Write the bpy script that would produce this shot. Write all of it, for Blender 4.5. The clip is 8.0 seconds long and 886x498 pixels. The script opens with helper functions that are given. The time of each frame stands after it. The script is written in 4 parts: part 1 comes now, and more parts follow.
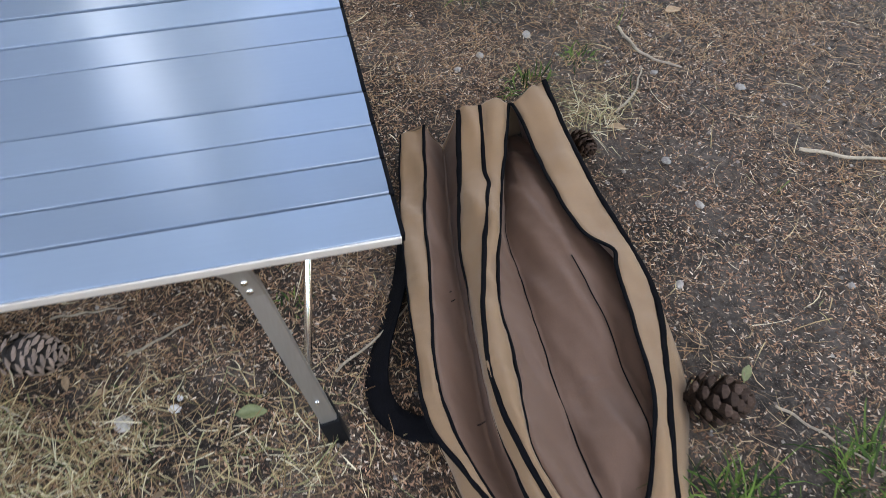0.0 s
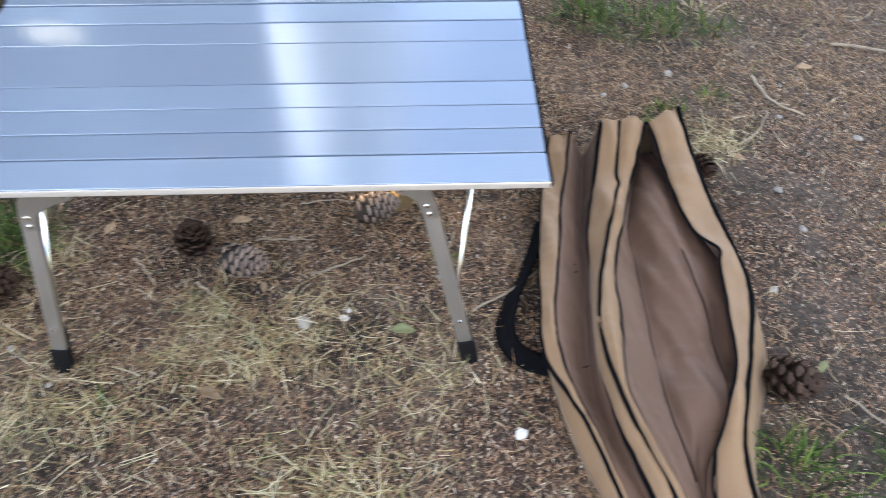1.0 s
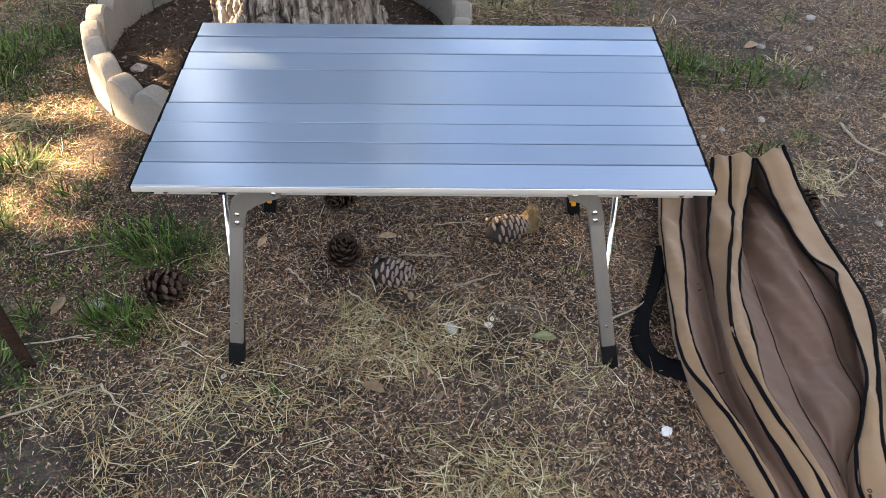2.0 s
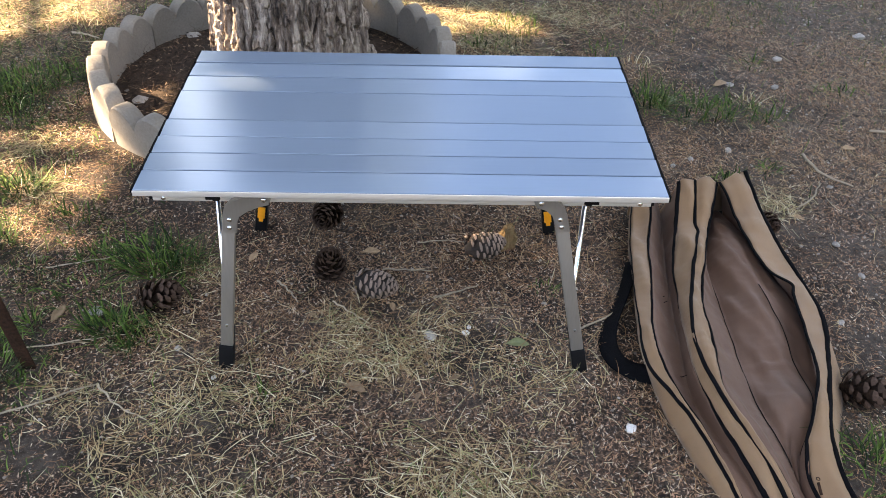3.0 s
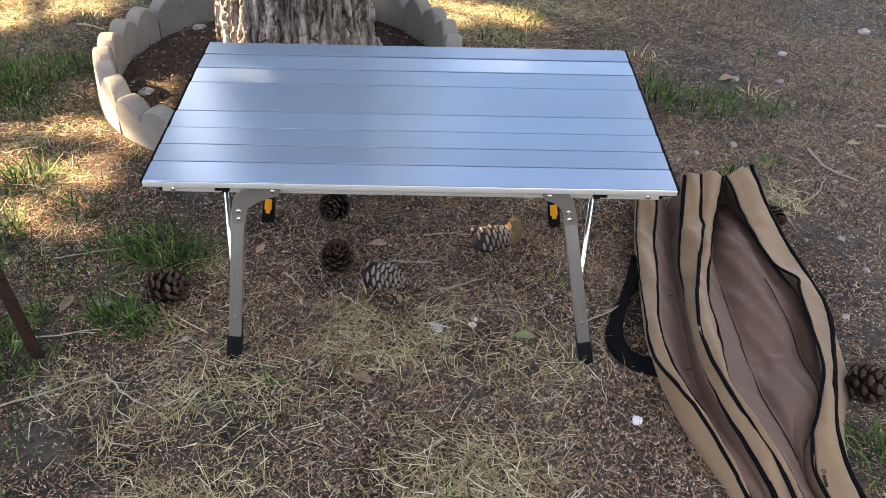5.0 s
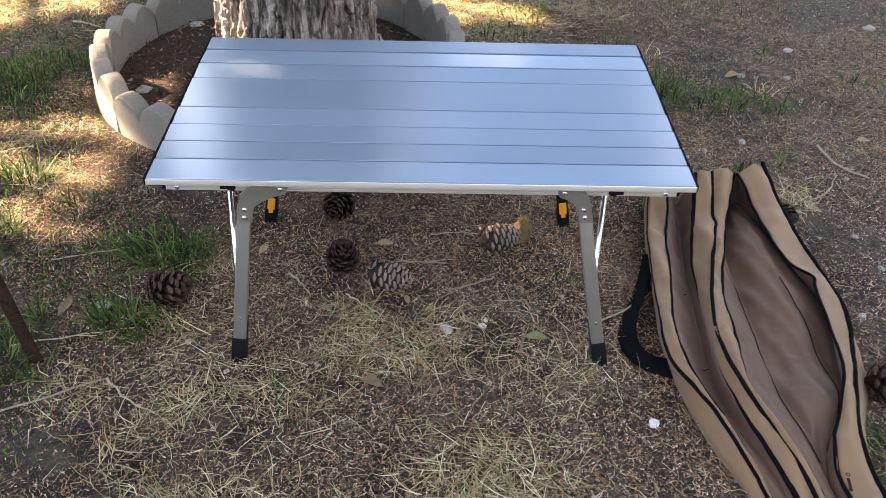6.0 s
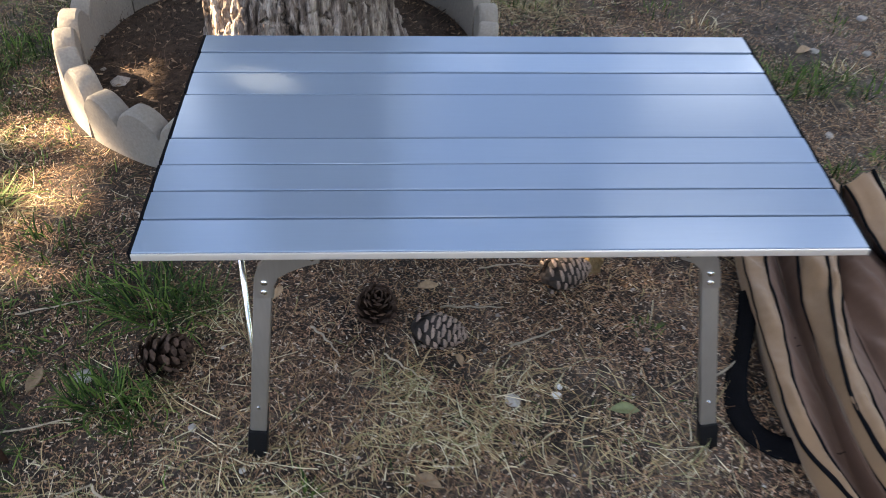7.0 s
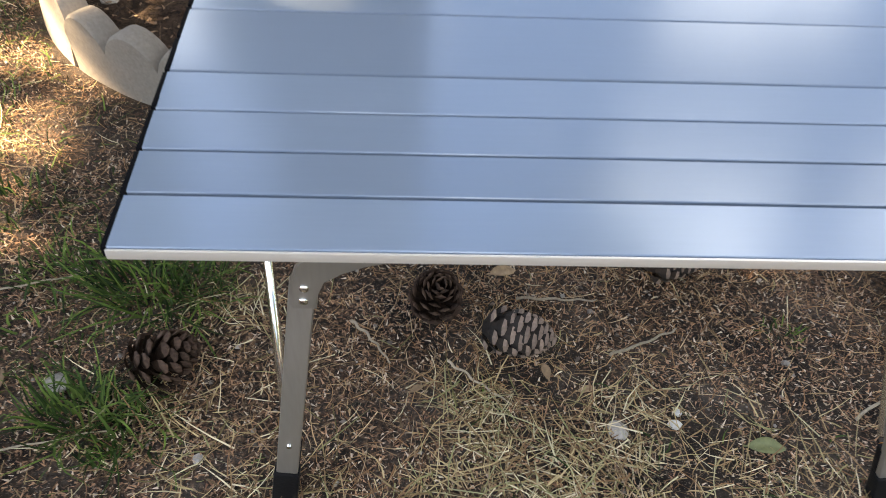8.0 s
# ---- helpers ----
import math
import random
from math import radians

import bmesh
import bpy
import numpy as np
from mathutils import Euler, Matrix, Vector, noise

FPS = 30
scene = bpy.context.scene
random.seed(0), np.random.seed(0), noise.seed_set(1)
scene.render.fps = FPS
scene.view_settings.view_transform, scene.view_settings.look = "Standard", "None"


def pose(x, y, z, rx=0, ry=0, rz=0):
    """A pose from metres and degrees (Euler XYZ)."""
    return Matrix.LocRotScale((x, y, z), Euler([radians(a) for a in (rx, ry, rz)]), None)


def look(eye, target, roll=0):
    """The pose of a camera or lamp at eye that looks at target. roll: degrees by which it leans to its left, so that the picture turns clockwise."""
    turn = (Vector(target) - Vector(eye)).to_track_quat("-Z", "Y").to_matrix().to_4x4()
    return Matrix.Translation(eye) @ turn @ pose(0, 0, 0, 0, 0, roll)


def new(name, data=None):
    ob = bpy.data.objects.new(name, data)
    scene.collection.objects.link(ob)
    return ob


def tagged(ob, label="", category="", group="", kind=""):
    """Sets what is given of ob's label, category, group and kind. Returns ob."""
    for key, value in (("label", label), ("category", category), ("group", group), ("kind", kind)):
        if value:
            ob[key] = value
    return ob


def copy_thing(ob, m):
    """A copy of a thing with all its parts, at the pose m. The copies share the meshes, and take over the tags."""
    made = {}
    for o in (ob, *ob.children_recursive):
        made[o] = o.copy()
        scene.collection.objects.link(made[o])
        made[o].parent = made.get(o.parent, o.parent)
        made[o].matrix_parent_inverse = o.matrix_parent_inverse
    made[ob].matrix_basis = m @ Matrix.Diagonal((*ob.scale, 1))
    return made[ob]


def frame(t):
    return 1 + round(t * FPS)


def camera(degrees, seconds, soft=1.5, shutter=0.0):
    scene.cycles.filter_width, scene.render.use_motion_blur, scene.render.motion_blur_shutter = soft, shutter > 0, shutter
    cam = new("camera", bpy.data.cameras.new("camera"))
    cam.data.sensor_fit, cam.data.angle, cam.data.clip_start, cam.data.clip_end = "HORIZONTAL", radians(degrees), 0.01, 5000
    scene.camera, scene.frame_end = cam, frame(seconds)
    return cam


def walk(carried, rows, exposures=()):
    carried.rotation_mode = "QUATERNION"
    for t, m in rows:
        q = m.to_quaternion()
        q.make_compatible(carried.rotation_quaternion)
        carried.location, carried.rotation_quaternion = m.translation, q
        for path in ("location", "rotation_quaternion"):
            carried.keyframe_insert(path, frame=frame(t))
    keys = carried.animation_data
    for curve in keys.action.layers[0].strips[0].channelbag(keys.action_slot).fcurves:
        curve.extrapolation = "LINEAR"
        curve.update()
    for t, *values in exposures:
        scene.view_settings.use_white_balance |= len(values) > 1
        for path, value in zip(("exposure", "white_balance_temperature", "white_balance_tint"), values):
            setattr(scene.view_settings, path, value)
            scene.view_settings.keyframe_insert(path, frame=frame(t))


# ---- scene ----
cam = camera(57.0, 8.0, soft=0.7, shutter=0.35)
PATH = [
    (0, (0.351, -0.552, 1.058), (0.673, 0.708, -0.461), 1.2),
    (0.5, (0.351, -0.708, 1.106), (0.588, 0.605, -0.384), 1.9),
    (1, (0.266, -0.844, 1.163), (0.322, 0.55, -0.27), 0.6),
    (1.5, (0.05, -0.923, 1.159), (0.048, 0.545, -0.199), 0.5),
    (1.7, (0.007, -0.952, 1.164), (0.018, 0.535, -0.174), 0.9),
    (2.8, (0.049, -1.125, 1.18), (0.089, 0.448, -0.054), 1.1),
    (3, (0.046, -1.136, 1.176), (0.081, 0.454, -0.037), 1.6),
    (3.5, (0.039, -1.157, 1.178), (0.054, 0.44, -0.026), 2.4),
    (4, (0.03, -1.162, 1.161), (0.056, 0.425, -0.055), 3.0),
    (4.2, (0.031, -1.164, 1.182), (0.049, 0.414, -0.046), 2.6),
    (5.3, (0.032, -1.138, 1.173), (0.07, 0.448, -0.045), 1.7),
    (5.5, (0.025, -1.143, 1.171), (0.072, 0.448, -0.04), 2.0),
    (6, (0.0, -1.113, 1.148), (0.051, 0.47, -0.074), 2.0),
    (6.5, (-0.072, -0.958, 1.105), (0.002, 0.594, -0.155), 1.9),
    (7, (-0.122, -0.732, 1.073), (-0.031, 0.766, -0.249), 2.0),
    (7.5, (-0.213, -0.537, 1.002), (-0.139, 0.866, -0.422), 3.1),
    (8, (-0.212, -0.444, 0.883), (-0.131, 0.952, -0.547), 3.4),
]
walk(cam, [(t, look(eye, target, roll)) for t, eye, target, roll in PATH],
     [(0.0, 3.58, 8600, 13), (0.5, 3.68, 8400, 13), (1.0, 3.96, 8400, 13), (1.6, 3.60, 8600, 13), (3.0, 3.39, 8200, 13), (6.0, 3.39, 8200, 13), (7.0, 3.16, 7900, 13), (8.0, 3.36, 9300, 13)])

# ---- world and sun ----
TO_SUN = Vector((-0.80, 0.25, 0.55)).normalized()
world = bpy.data.worlds.new("sky")
scene.world = world
world.use_nodes = True
wn = world.node_tree.nodes
sky = wn.new("ShaderNodeTexSky")
sky.sky_type = "NISHITA"
sky.sun_disc = False
sky.sun_elevation = math.asin(TO_SUN.z)
sky.sun_rotation = math.atan2(TO_SUN.x, TO_SUN.y)
sky.altitude = 1500
sky.air_density, sky.dust_density, sky.ozone_density = 0.85, 0.3, 2.5
wn["Background"].inputs["Strength"].default_value = 0.08
# broken fair-weather cloud over the whole sky
wl = world.node_tree.links
wc = wn.new("ShaderNodeTexCoord")
cloud = wn.new("ShaderNodeTexNoise")
cloud.inputs["Scale"].default_value, cloud.inputs["Detail"].default_value, cloud.inputs["Roughness"].default_value = 4.2, 8, 0.64
wl.new(wc.outputs["Generated"], cloud.inputs[0])
cover = wn.new("ShaderNodeMapRange")
for key_, val_ in (("From Min", 0.51), ("From Max", 0.58), ("To Min", 0.0), ("To Max", 0.62)):
    cover.inputs[key_].default_value = val_
wl.new(cloud.outputs[0], cover.inputs[0])
veil = wn.new("ShaderNodeMix")
veil.data_type = "RGBA"
veil.inputs[7].default_value = (11.2, 12.8, 15.0, 1)
wl.new(cover.outputs[0], veil.inputs[0])
wl.new(sky.outputs[0], veil.inputs[6])
wl.new(veil.outputs[2], wn["Background"].inputs[0])
sun = new("sun", bpy.data.lights.new("sun", "SUN"))
sun.data.energy, sun.data.angle, sun.data.color = 5.0, radians(0.5), (1.0, 0.86, 0.66)
sun.matrix_world = look(TO_SUN * 30, (0, 0, 0))


# ---- materials ----
def material(name, base, rough=0.6, metal=0.0, vary=0.25, scale=8.0, fine=90.0, bump=0.2, second=None,
             per_object=0.0, per_island=0.0, aniso=0.0, sheen=0.0, stretch=(1, 1, 1), spec=0.5, gloss=0.08):
    """A surface in two tones with a coarse and a fine grain, fine relief and uneven gloss."""
    mat = bpy.data.materials.new(name)
    mat.use_nodes = True
    nt = mat.node_tree
    nd, ln = nt.nodes, nt.links
    b = nd["Principled BSDF"]
    tc = nd.new("ShaderNodeTexCoord")
    mp = nd.new("ShaderNodeMapping")
    mp.inputs["Scale"].default_value = stretch
    ln.new(tc.outputs["Object"], mp.inputs[0])
    coarse = nd.new("ShaderNodeTexNoise")
    coarse.inputs["Scale"].default_value, coarse.inputs["Detail"].default_value = scale, 6
    grain = nd.new("ShaderNodeTexNoise")
    grain.inputs["Scale"].default_value, grain.inputs["Detail"].default_value = fine, 4
    ln.new(mp.outputs[0], coarse.inputs[0])
    ln.new(mp.outputs[0], grain.inputs[0])
    add = nd.new("ShaderNodeMath")
    add.operation = "MULTIPLY_ADD"
    add.inputs[1].default_value = 0.5
    half = nd.new("ShaderNodeMath")
    half.operation = "MULTIPLY"
    half.inputs[1].default_value = 0.5
    ln.new(grain.outputs[0], half.inputs[0])
    ln.new(coarse.outputs[0], add.inputs[0])
    ln.new(half.outputs[0], add.inputs[2])
    ramp = nd.new("ShaderNodeValToRGB")
    dark = tuple(c * (1 - vary) for c in base)
    light = second or tuple(min(1, c * (1 + vary)) for c in base)
    ramp.color_ramp.elements[0].position, ramp.color_ramp.elements[0].color = 0.36, (*dark, 1)
    ramp.color_ramp.elements[1].position, ramp.color_ramp.elements[1].color = 0.64, (*light, 1)
    ln.new(add.outputs[0], ramp.inputs[0])
    colour = ramp.outputs[0]
    if per_object or per_island:
        hsv = nd.new("ShaderNodeHueSaturation")
        mr = nd.new("ShaderNodeMapRange")
        amount = per_object or per_island
        mr.inputs["To Min"].default_value, mr.inputs["To Max"].default_value = 1 - amount, 1 + amount
        src = nd.new("ShaderNodeObjectInfo").outputs["Random"] if per_object else nd.new("ShaderNodeNewGeometry").outputs["Random Per Island"]
        ln.new(src, mr.inputs[0])
        ln.new(mr.outputs[0], hsv.inputs["Value"])
        ln.new(colour, hsv.inputs["Color"])
        colour = hsv.outputs[0]
    ln.new(colour, b.inputs["Base Color"])
    gl = nd.new("ShaderNodeMapRange")
    gl.inputs["To Min"].default_value, gl.inputs["To Max"].default_value = max(0.03, rough - gloss), min(1, rough + gloss)
    ln.new(add.outputs[0], gl.inputs[0])
    ln.new(gl.outputs[0], b.inputs["Roughness"])
    b.inputs["Metallic"].default_value = metal
    b.inputs["Specular IOR Level"].default_value = spec
    b.inputs["Sheen Weight"].default_value = sheen
    if bump:
        bp = nd.new("ShaderNodeBump")
        bp.inputs["Strength"].default_value, bp.inputs["Distance"].default_value = bump, 0.004
        ln.new(grain.outputs[0], bp.inputs["Height"])
        ln.new(bp.outputs[0], b.inputs["Normal"])
    if aniso:
        tg = nd.new("ShaderNodeTangent")
        tg.direction_type = "UV_MAP"
        b.inputs["Anisotropic"].default_value = aniso
        ln.new(tg.outputs[0], b.inputs["Tangent"])
    return mat


def island_ramp(name, colours, rough=0.8, spread=None, spec=0.3, translucent=0.0):
    """Loose small pieces: each piece takes its own tone from a row of colours."""
    mat = bpy.data.materials.new(name)
    mat.use_nodes = True
    nd, ln = mat.node_tree.nodes, mat.node_tree.links
    geo = nd.new("ShaderNodeNewGeometry")
    ramp = nd.new("ShaderNodeValToRGB")
    els = ramp.color_ramp.elements
    while len(els) < len(colours):
        els.new(0.5)
    for i, c in enumerate(colours):
        els[i].position = i / (len(colours) - 1)
        els[i].color = (*c, 1)
    ln.new(geo.outputs["Random Per Island"], ramp.inputs[0])
    tc = nd.new("ShaderNodeTexCoord")
    nz = nd.new("ShaderNodeTexNoise")
    nz.inputs["Scale"].default_value = 60
    ln.new(tc.outputs["Object"], nz.inputs[0])
    mr = nd.new("ShaderNodeMapRange")
    mr.inputs["To Min"].default_value, mr.inputs["To Max"].default_value = 0.65, 1.35
    ln.new(nz.outputs[0], mr.inputs[0])
    hsv = nd.new("ShaderNodeHueSaturation")
    ln.new(mr.outputs[0], hsv.inputs["Value"])
    ln.new(ramp.outputs[0], hsv.inputs["Color"])
    b = nd["Principled BSDF"]
    ln.new(hsv.outputs[0], b.inputs["Base Color"])
    b.inputs["Roughness"].default_value = rough
    b.inputs["Specular IOR Level"].default_value = spec
    if translucent:
        b.inputs["Subsurface Weight"].default_value = translucent
        b.inputs["Subsurface Radius"].default_value = (0.004, 0.006, 0.002)
    return mat


def ground_material():
    mat = bpy.data.materials.new("soil")
    mat.use_nodes = True
    nd, ln = mat.node_tree.nodes, mat.node_tree.links
    b = nd["Principled BSDF"]
    tc = nd.new("ShaderNodeTexCoord")

    def noise_tex(scale, detail=6, rough=0.6):
        n = nd.new("ShaderNodeTexNoise")
        n.inputs["Scale"].default_value, n.inputs["Detail"].default_value, n.inputs["Roughness"].default_value = scale, detail, rough
        ln.new(tc.outputs["Object"], n.inputs[0])
        return n.outputs[0]

    def ramp_of(src, stops):
        r = nd.new("ShaderNodeValToRGB")
        while len(r.color_ramp.elements) < len(stops):
            r.color_ramp.elements.new(0.5)
        for e, (p, c) in zip(r.color_ramp.elements, stops):
            e.position, e.color = p, (*c, 1)
        ln.new(src, r.inputs[0])
        return r.outputs[0]

    def mix(f, a, c, kind="MIX"):
        m = nd.new("ShaderNodeMix")
        m.data_type, m.blend_type = "RGBA", kind
        if isinstance(f, float):
            m.inputs[0].default_value = f
        else:
            ln.new(f, m.inputs[0])
        ln.new(a, m.inputs[6])
        ln.new(c, m.inputs[7])
        return m.outputs[2]

    soil = ramp_of(noise_tex(5.0, 7, 0.65), [(0.37, (0.0075, 0.0056, 0.0046)), (0.51, (0.040, 0.031, 0.0255)), (0.66, (0.120, 0.099, 0.085))])
    litter = ramp_of(noise_tex(140, 3), [(0.42, (0.010, 0.007, 0.005)), (0.56, (0.11, 0.060, 0.036)), (0.7, (0.34, 0.20, 0.12))])
    where = ramp_of(noise_tex(2.3, 4), [(0.44, (0.05, 0.05, 0.05)), (0.6, (0.6, 0.6, 0.6))])
    c = mix(where, soil, litter)
    # a dusty, trodden stretch to the east of the bag
    sep = nd.new("ShaderNodeSeparateXYZ")
    ln.new(tc.outputs["Object"], sep.inputs[0])
    wob = nd.new("ShaderNodeMath")
    wob.operation = "MULTIPLY_ADD"
    wob.inputs[1].default_value = 1.4
    ln.new(noise_tex(2.0, 5), wob.inputs[0])
    ln.new(sep.outputs["X"], wob.inputs[2])
    track = ramp_of(wob.outputs[0], [(0.0, (0, 0, 0)), (1.0, (0.75, 0.75, 0.75))])
    track.node.color_ramp.elements[0].position = 0.0
    rng_ = nd.new("ShaderNodeMapRange")
    rng_.inputs["From Min"].default_value, rng_.inputs["From Max"].default_value = 1.3, 2.1
    ln.new(wob.outputs[0], rng_.inputs[0])
    ln.new(rng_.outputs[0], track.node.inputs[0])
    dust = ramp_of(noise_tex(60, 5, 0.7), [(0.36, (0.020, 0.0165, 0.0145)), (0.62, (0.150, 0.128, 0.112))])
    c = mix(track, c, dust)
    specks = ramp_of(noise_tex(420, 2), [(0.60, (0, 0, 0)), (0.68, (0.8, 0.8, 0.8))])
    pale = ramp_of(noise_tex(25, 2), [(0.3, (0.13, 0.095, 0.075)), (0.7, (0.30, 0.25, 0.21))])
    c = mix(specks, c, pale)
    ln.new(c, b.inputs["Base Color"])
    b.inputs["Roughness"].default_value = 0.95
    b.inputs["Specular IOR Level"].default_value = 0.2
    bp = nd.new("ShaderNodeBump")
    bp.inputs["Strength"].default_value, bp.inputs["Distance"].default_value = 0.9, 0.008
    ln.new(noise_tex(160, 5, 0.7), bp.inputs["Height"])
    ln.new(bp.outputs[0], b.inputs["Normal"])
    return mat


def bark_material():
    mat = bpy.data.materials.new("bark")
    mat.use_nodes = True
    nd, ln = mat.node_tree.nodes, mat.node_tree.links
    b = nd["Principled BSDF"]
    tc = nd.new("ShaderNodeTexCoord")
    mp = nd.new("ShaderNodeMapping")
    mp.inputs["Scale"].default_value = (1, 1, 0.22)
    ln.new(tc.outputs["Object"], mp.inputs[0])
    n1 = nd.new("ShaderNodeTexNoise")
    n1.inputs["Scale"].default_value, n1.inputs["Detail"].default_value, n1.inputs["Roughness"].default_value = 38, 8, 0.7
    ln.new(mp.outputs[0], n1.inputs[0])
    n2 = nd.new("ShaderNodeTexNoise")
    n2.inputs["Scale"].default_value, n2.inputs["Detail"].default_value = 120, 5
    ln.new(mp.outputs[0], n2.inputs[0])
    r = nd.new("ShaderNodeValToRGB")
    r.color_ramp.elements.new(0.5)
    for e, (p, c) in zip(r.color_ramp.elements, [(0.36, (0.030, 0.020, 0.016)), (0.48, (0.19, 0.142, 0.116)), (0.60, (0.46, 0.385, 0.33))]):
        e.position, e.color = p, (*c, 1)
    ln.new(n1.outputs[0], r.inputs[0])
    ln.new(r.outputs[0], b.inputs["Base Color"])
    b.inputs["Roughness"].default_value = 0.9
    bp = nd.new("ShaderNodeBump")
    bp.inputs["Strength"].default_value, bp.inputs["Distance"].default_value = 1.0, 0.02
    ln.new(n2.outputs[0], bp.inputs["Height"])
    ln.new(bp.outputs[0], b.inputs["Normal"])
    return mat


SOIL, BARK = ground_material(), bark_material()
# blue of the reflected sky and slat-to-slat reflection differences are in the base colour
SLAT = material("sky_tinted_brushed_aluminium", (0.200, 0.258, 0.338), 0.17, 0.20, 0.015, 5, 300, 0.0, gloss=0.015, aniso=0.4, stretch=(0.05, 1, 1), per_object=0.12)
RAIL = material("satin_aluminium", (0.80, 0.74, 0.68), 0.42, 0.55, 0.04, 6, 300, 0.02, stretch=(0.05, 1, 1))
LEG = material("grey_aluminium", (0.36, 0.33, 0.30), 0.42, 0.7, 0.06, 12, 300, 0.03, stretch=(1, 1, 0.1))
TUBE = material("polished_aluminium", (0.88, 0.88, 0.90), 0.16, 1.0, 0.03, 10, 200, 0.0)
CHROME = material("bright_rivet", (0.85, 0.85, 0.85), 0.15, 1.0, 0.05, 40, 200, 0.0)
RUBBER = material("black_rubber", (0.0045, 0.0045, 0.0055), 0.6, 0.0, 0.3, 30, 300, 0.1, spec=0.2)
ORANGE = material("orange_plastic", (0.90, 0.33, 0.02), 0.4, 0.0, 0.06, 30, 200, 0.0)
CORD = material("black_cord", (0.0035, 0.0035, 0.0045), 0.7, 0.0, 0.3, 60, 400, 0.2, spec=0.05)
TAN = material("tan_canvas", (0.225, 0.130, 0.068), 0.6, 0.0, 0.10, 9, 700, 0.15, sheen=0.1, spec=0.4)
LINING = material("brown_lining", (0.125, 0.068, 0.045), 0.6, 0.0, 0.08, 7, 500, 0.10, sheen=0.05, spec=0.3)
BINDING = material("black_binding", (0.0035, 0.0035, 0.0045), 0.8, 0.0, 0.3, 60, 600, 0.3, spec=0.05)
WEBBING = material("black_webbing", (0.0035, 0.0035, 0.0045), 0.8, 0.0, 0.3, 60, 500, 0.4, spec=0.05)
CONCRETE = material("pale_concrete", (0.215, 0.188, 0.160), 0.9, 0.0, 0.16, 7, 160, 0.3, per_object=0.08)
CONE = material("cone_scale", (0.026, 0.015, 0.010), 0.75, 0.0, 0.35, 40, 200, 0.4, per_object=0.35, spec=0.1)
CONE_TIP = material("cone_scale_tip", (0.062, 0.038, 0.028), 0.8, 0.0, 0.35, 60, 200, 0.4, per_object=0.3, spec=0.15)
GREY_CONE = material("weathered_cone", (0.020, 0.013, 0.010), 0.8, 0.0, 0.3, 40, 200, 0.4, per_object=0.3)
GREY_TIP = material("weathered_tip", (0.21, 0.148, 0.118), 0.8, 0.0, 0.3, 60, 200, 0.4, per_object=0.25)
# soil colour darkened to carry the shade inside the ring
SHADED_SOIL = material("shaded_ring_soil", (0.030, 0.021, 0.016), 0.95, 0.0, 0.5, 40, 220, 0.9, second=(0.075, 0.052, 0.038), spec=0.1)
RUST = material("rusted_steel", (0.026, 0.014, 0.010), 0.85, 0.1, 0.4, 25, 180, 0.5, second=(0.05, 0.024, 0.015), spec=0.15)
# pale yellow stands in for sun on a small lump
SUNLIT_LUMP = material("sunlit_pale_lump", (0.46, 0.33, 0.18), 0.9, 0.0, 0.5, 90, 300, 1.0, second=(0.20, 0.12, 0.06), spec=0.1)
STONE = material("pale_stone", (0.31, 0.285, 0.26), 0.9, 0.0, 0.25, 30, 250, 0.5, per_object=0.25)
DRY_LEAF = material("dry_leaf", (0.26, 0.17, 0.10), 0.8, 0.0, 0.25, 40, 200, 0.3, per_object=0.3)
GREEN_LEAF = material("fallen_green_leaf", (0.16, 0.175, 0.075), 0.6, 0.0, 0.2, 40, 200, 0.2)
TWIG = material("grey_twig", (0.33, 0.27, 0.20), 0.9, 0.0, 0.3, 40, 250, 0.5, per_object=0.2)
NEEDLES = island_ramp("needle_litter", [(0.016, 0.010, 0.007), (0.09, 0.046, 0.029), (0.28, 0.150, 0.092), (0.46, 0.265, 0.160), (0.16, 0.088, 0.056), (0.37, 0.265, 0.19), (0.66, 0.54, 0.42)], 0.85)
OLD_NEEDLES = island_ramp("old_needles", [(0.05, 0.026, 0.015), (0.17, 0.09, 0.045), (0.34, 0.18, 0.085), (0.46, 0.30, 0.16), (0.20, 0.13, 0.075), (0.62, 0.45, 0.28)], 0.8)
STRAW = island_ramp("dry_straw", [(0.06, 0.036, 0.019), (0.30, 0.195, 0.10), (0.50, 0.375, 0.20), (0.20, 0.21, 0.085), (0.72, 0.62, 0.43), (0.34, 0.27, 0.135), (0.22, 0.115, 0.06), (0.13, 0.115, 0.045)], 0.7)
CHIPS = island_ramp("bark_chips", [(0.012, 0.008, 0.006), (0.03, 0.018, 0.012), (0.07, 0.040, 0.026), (0.016, 0.011, 0.008), (0.12, 0.07, 0.045), (0.30, 0.21, 0.14)], 0.9)
WHITE_STONE = material("white_quartz", (0.62, 0.60, 0.58), 0.8, 0.0, 0.12, 30, 250, 0.4)
GRASS = island_ramp("grass_blades", [(0.008, 0.017, 0.005), (0.020, 0.042, 0.009), (0.045, 0.088, 0.018), (0.13, 0.200, 0.042), (0.020, 0.036, 0.009)], 0.6, spec=0.15)
GRAVEL = island_ramp("gravel", [(0.06, 0.048, 0.04), (0.11, 0.09, 0.076), (0.18, 0.15, 0.13), (0.26, 0.22, 0.19), (0.42, 0.38, 0.34)], 0.9)
FOLIAGE = island_ramp("pine_foliage", [(0.02, 0.045, 0.012), (0.035, 0.07, 0.02), (0.055, 0.09, 0.03)], 0.6)


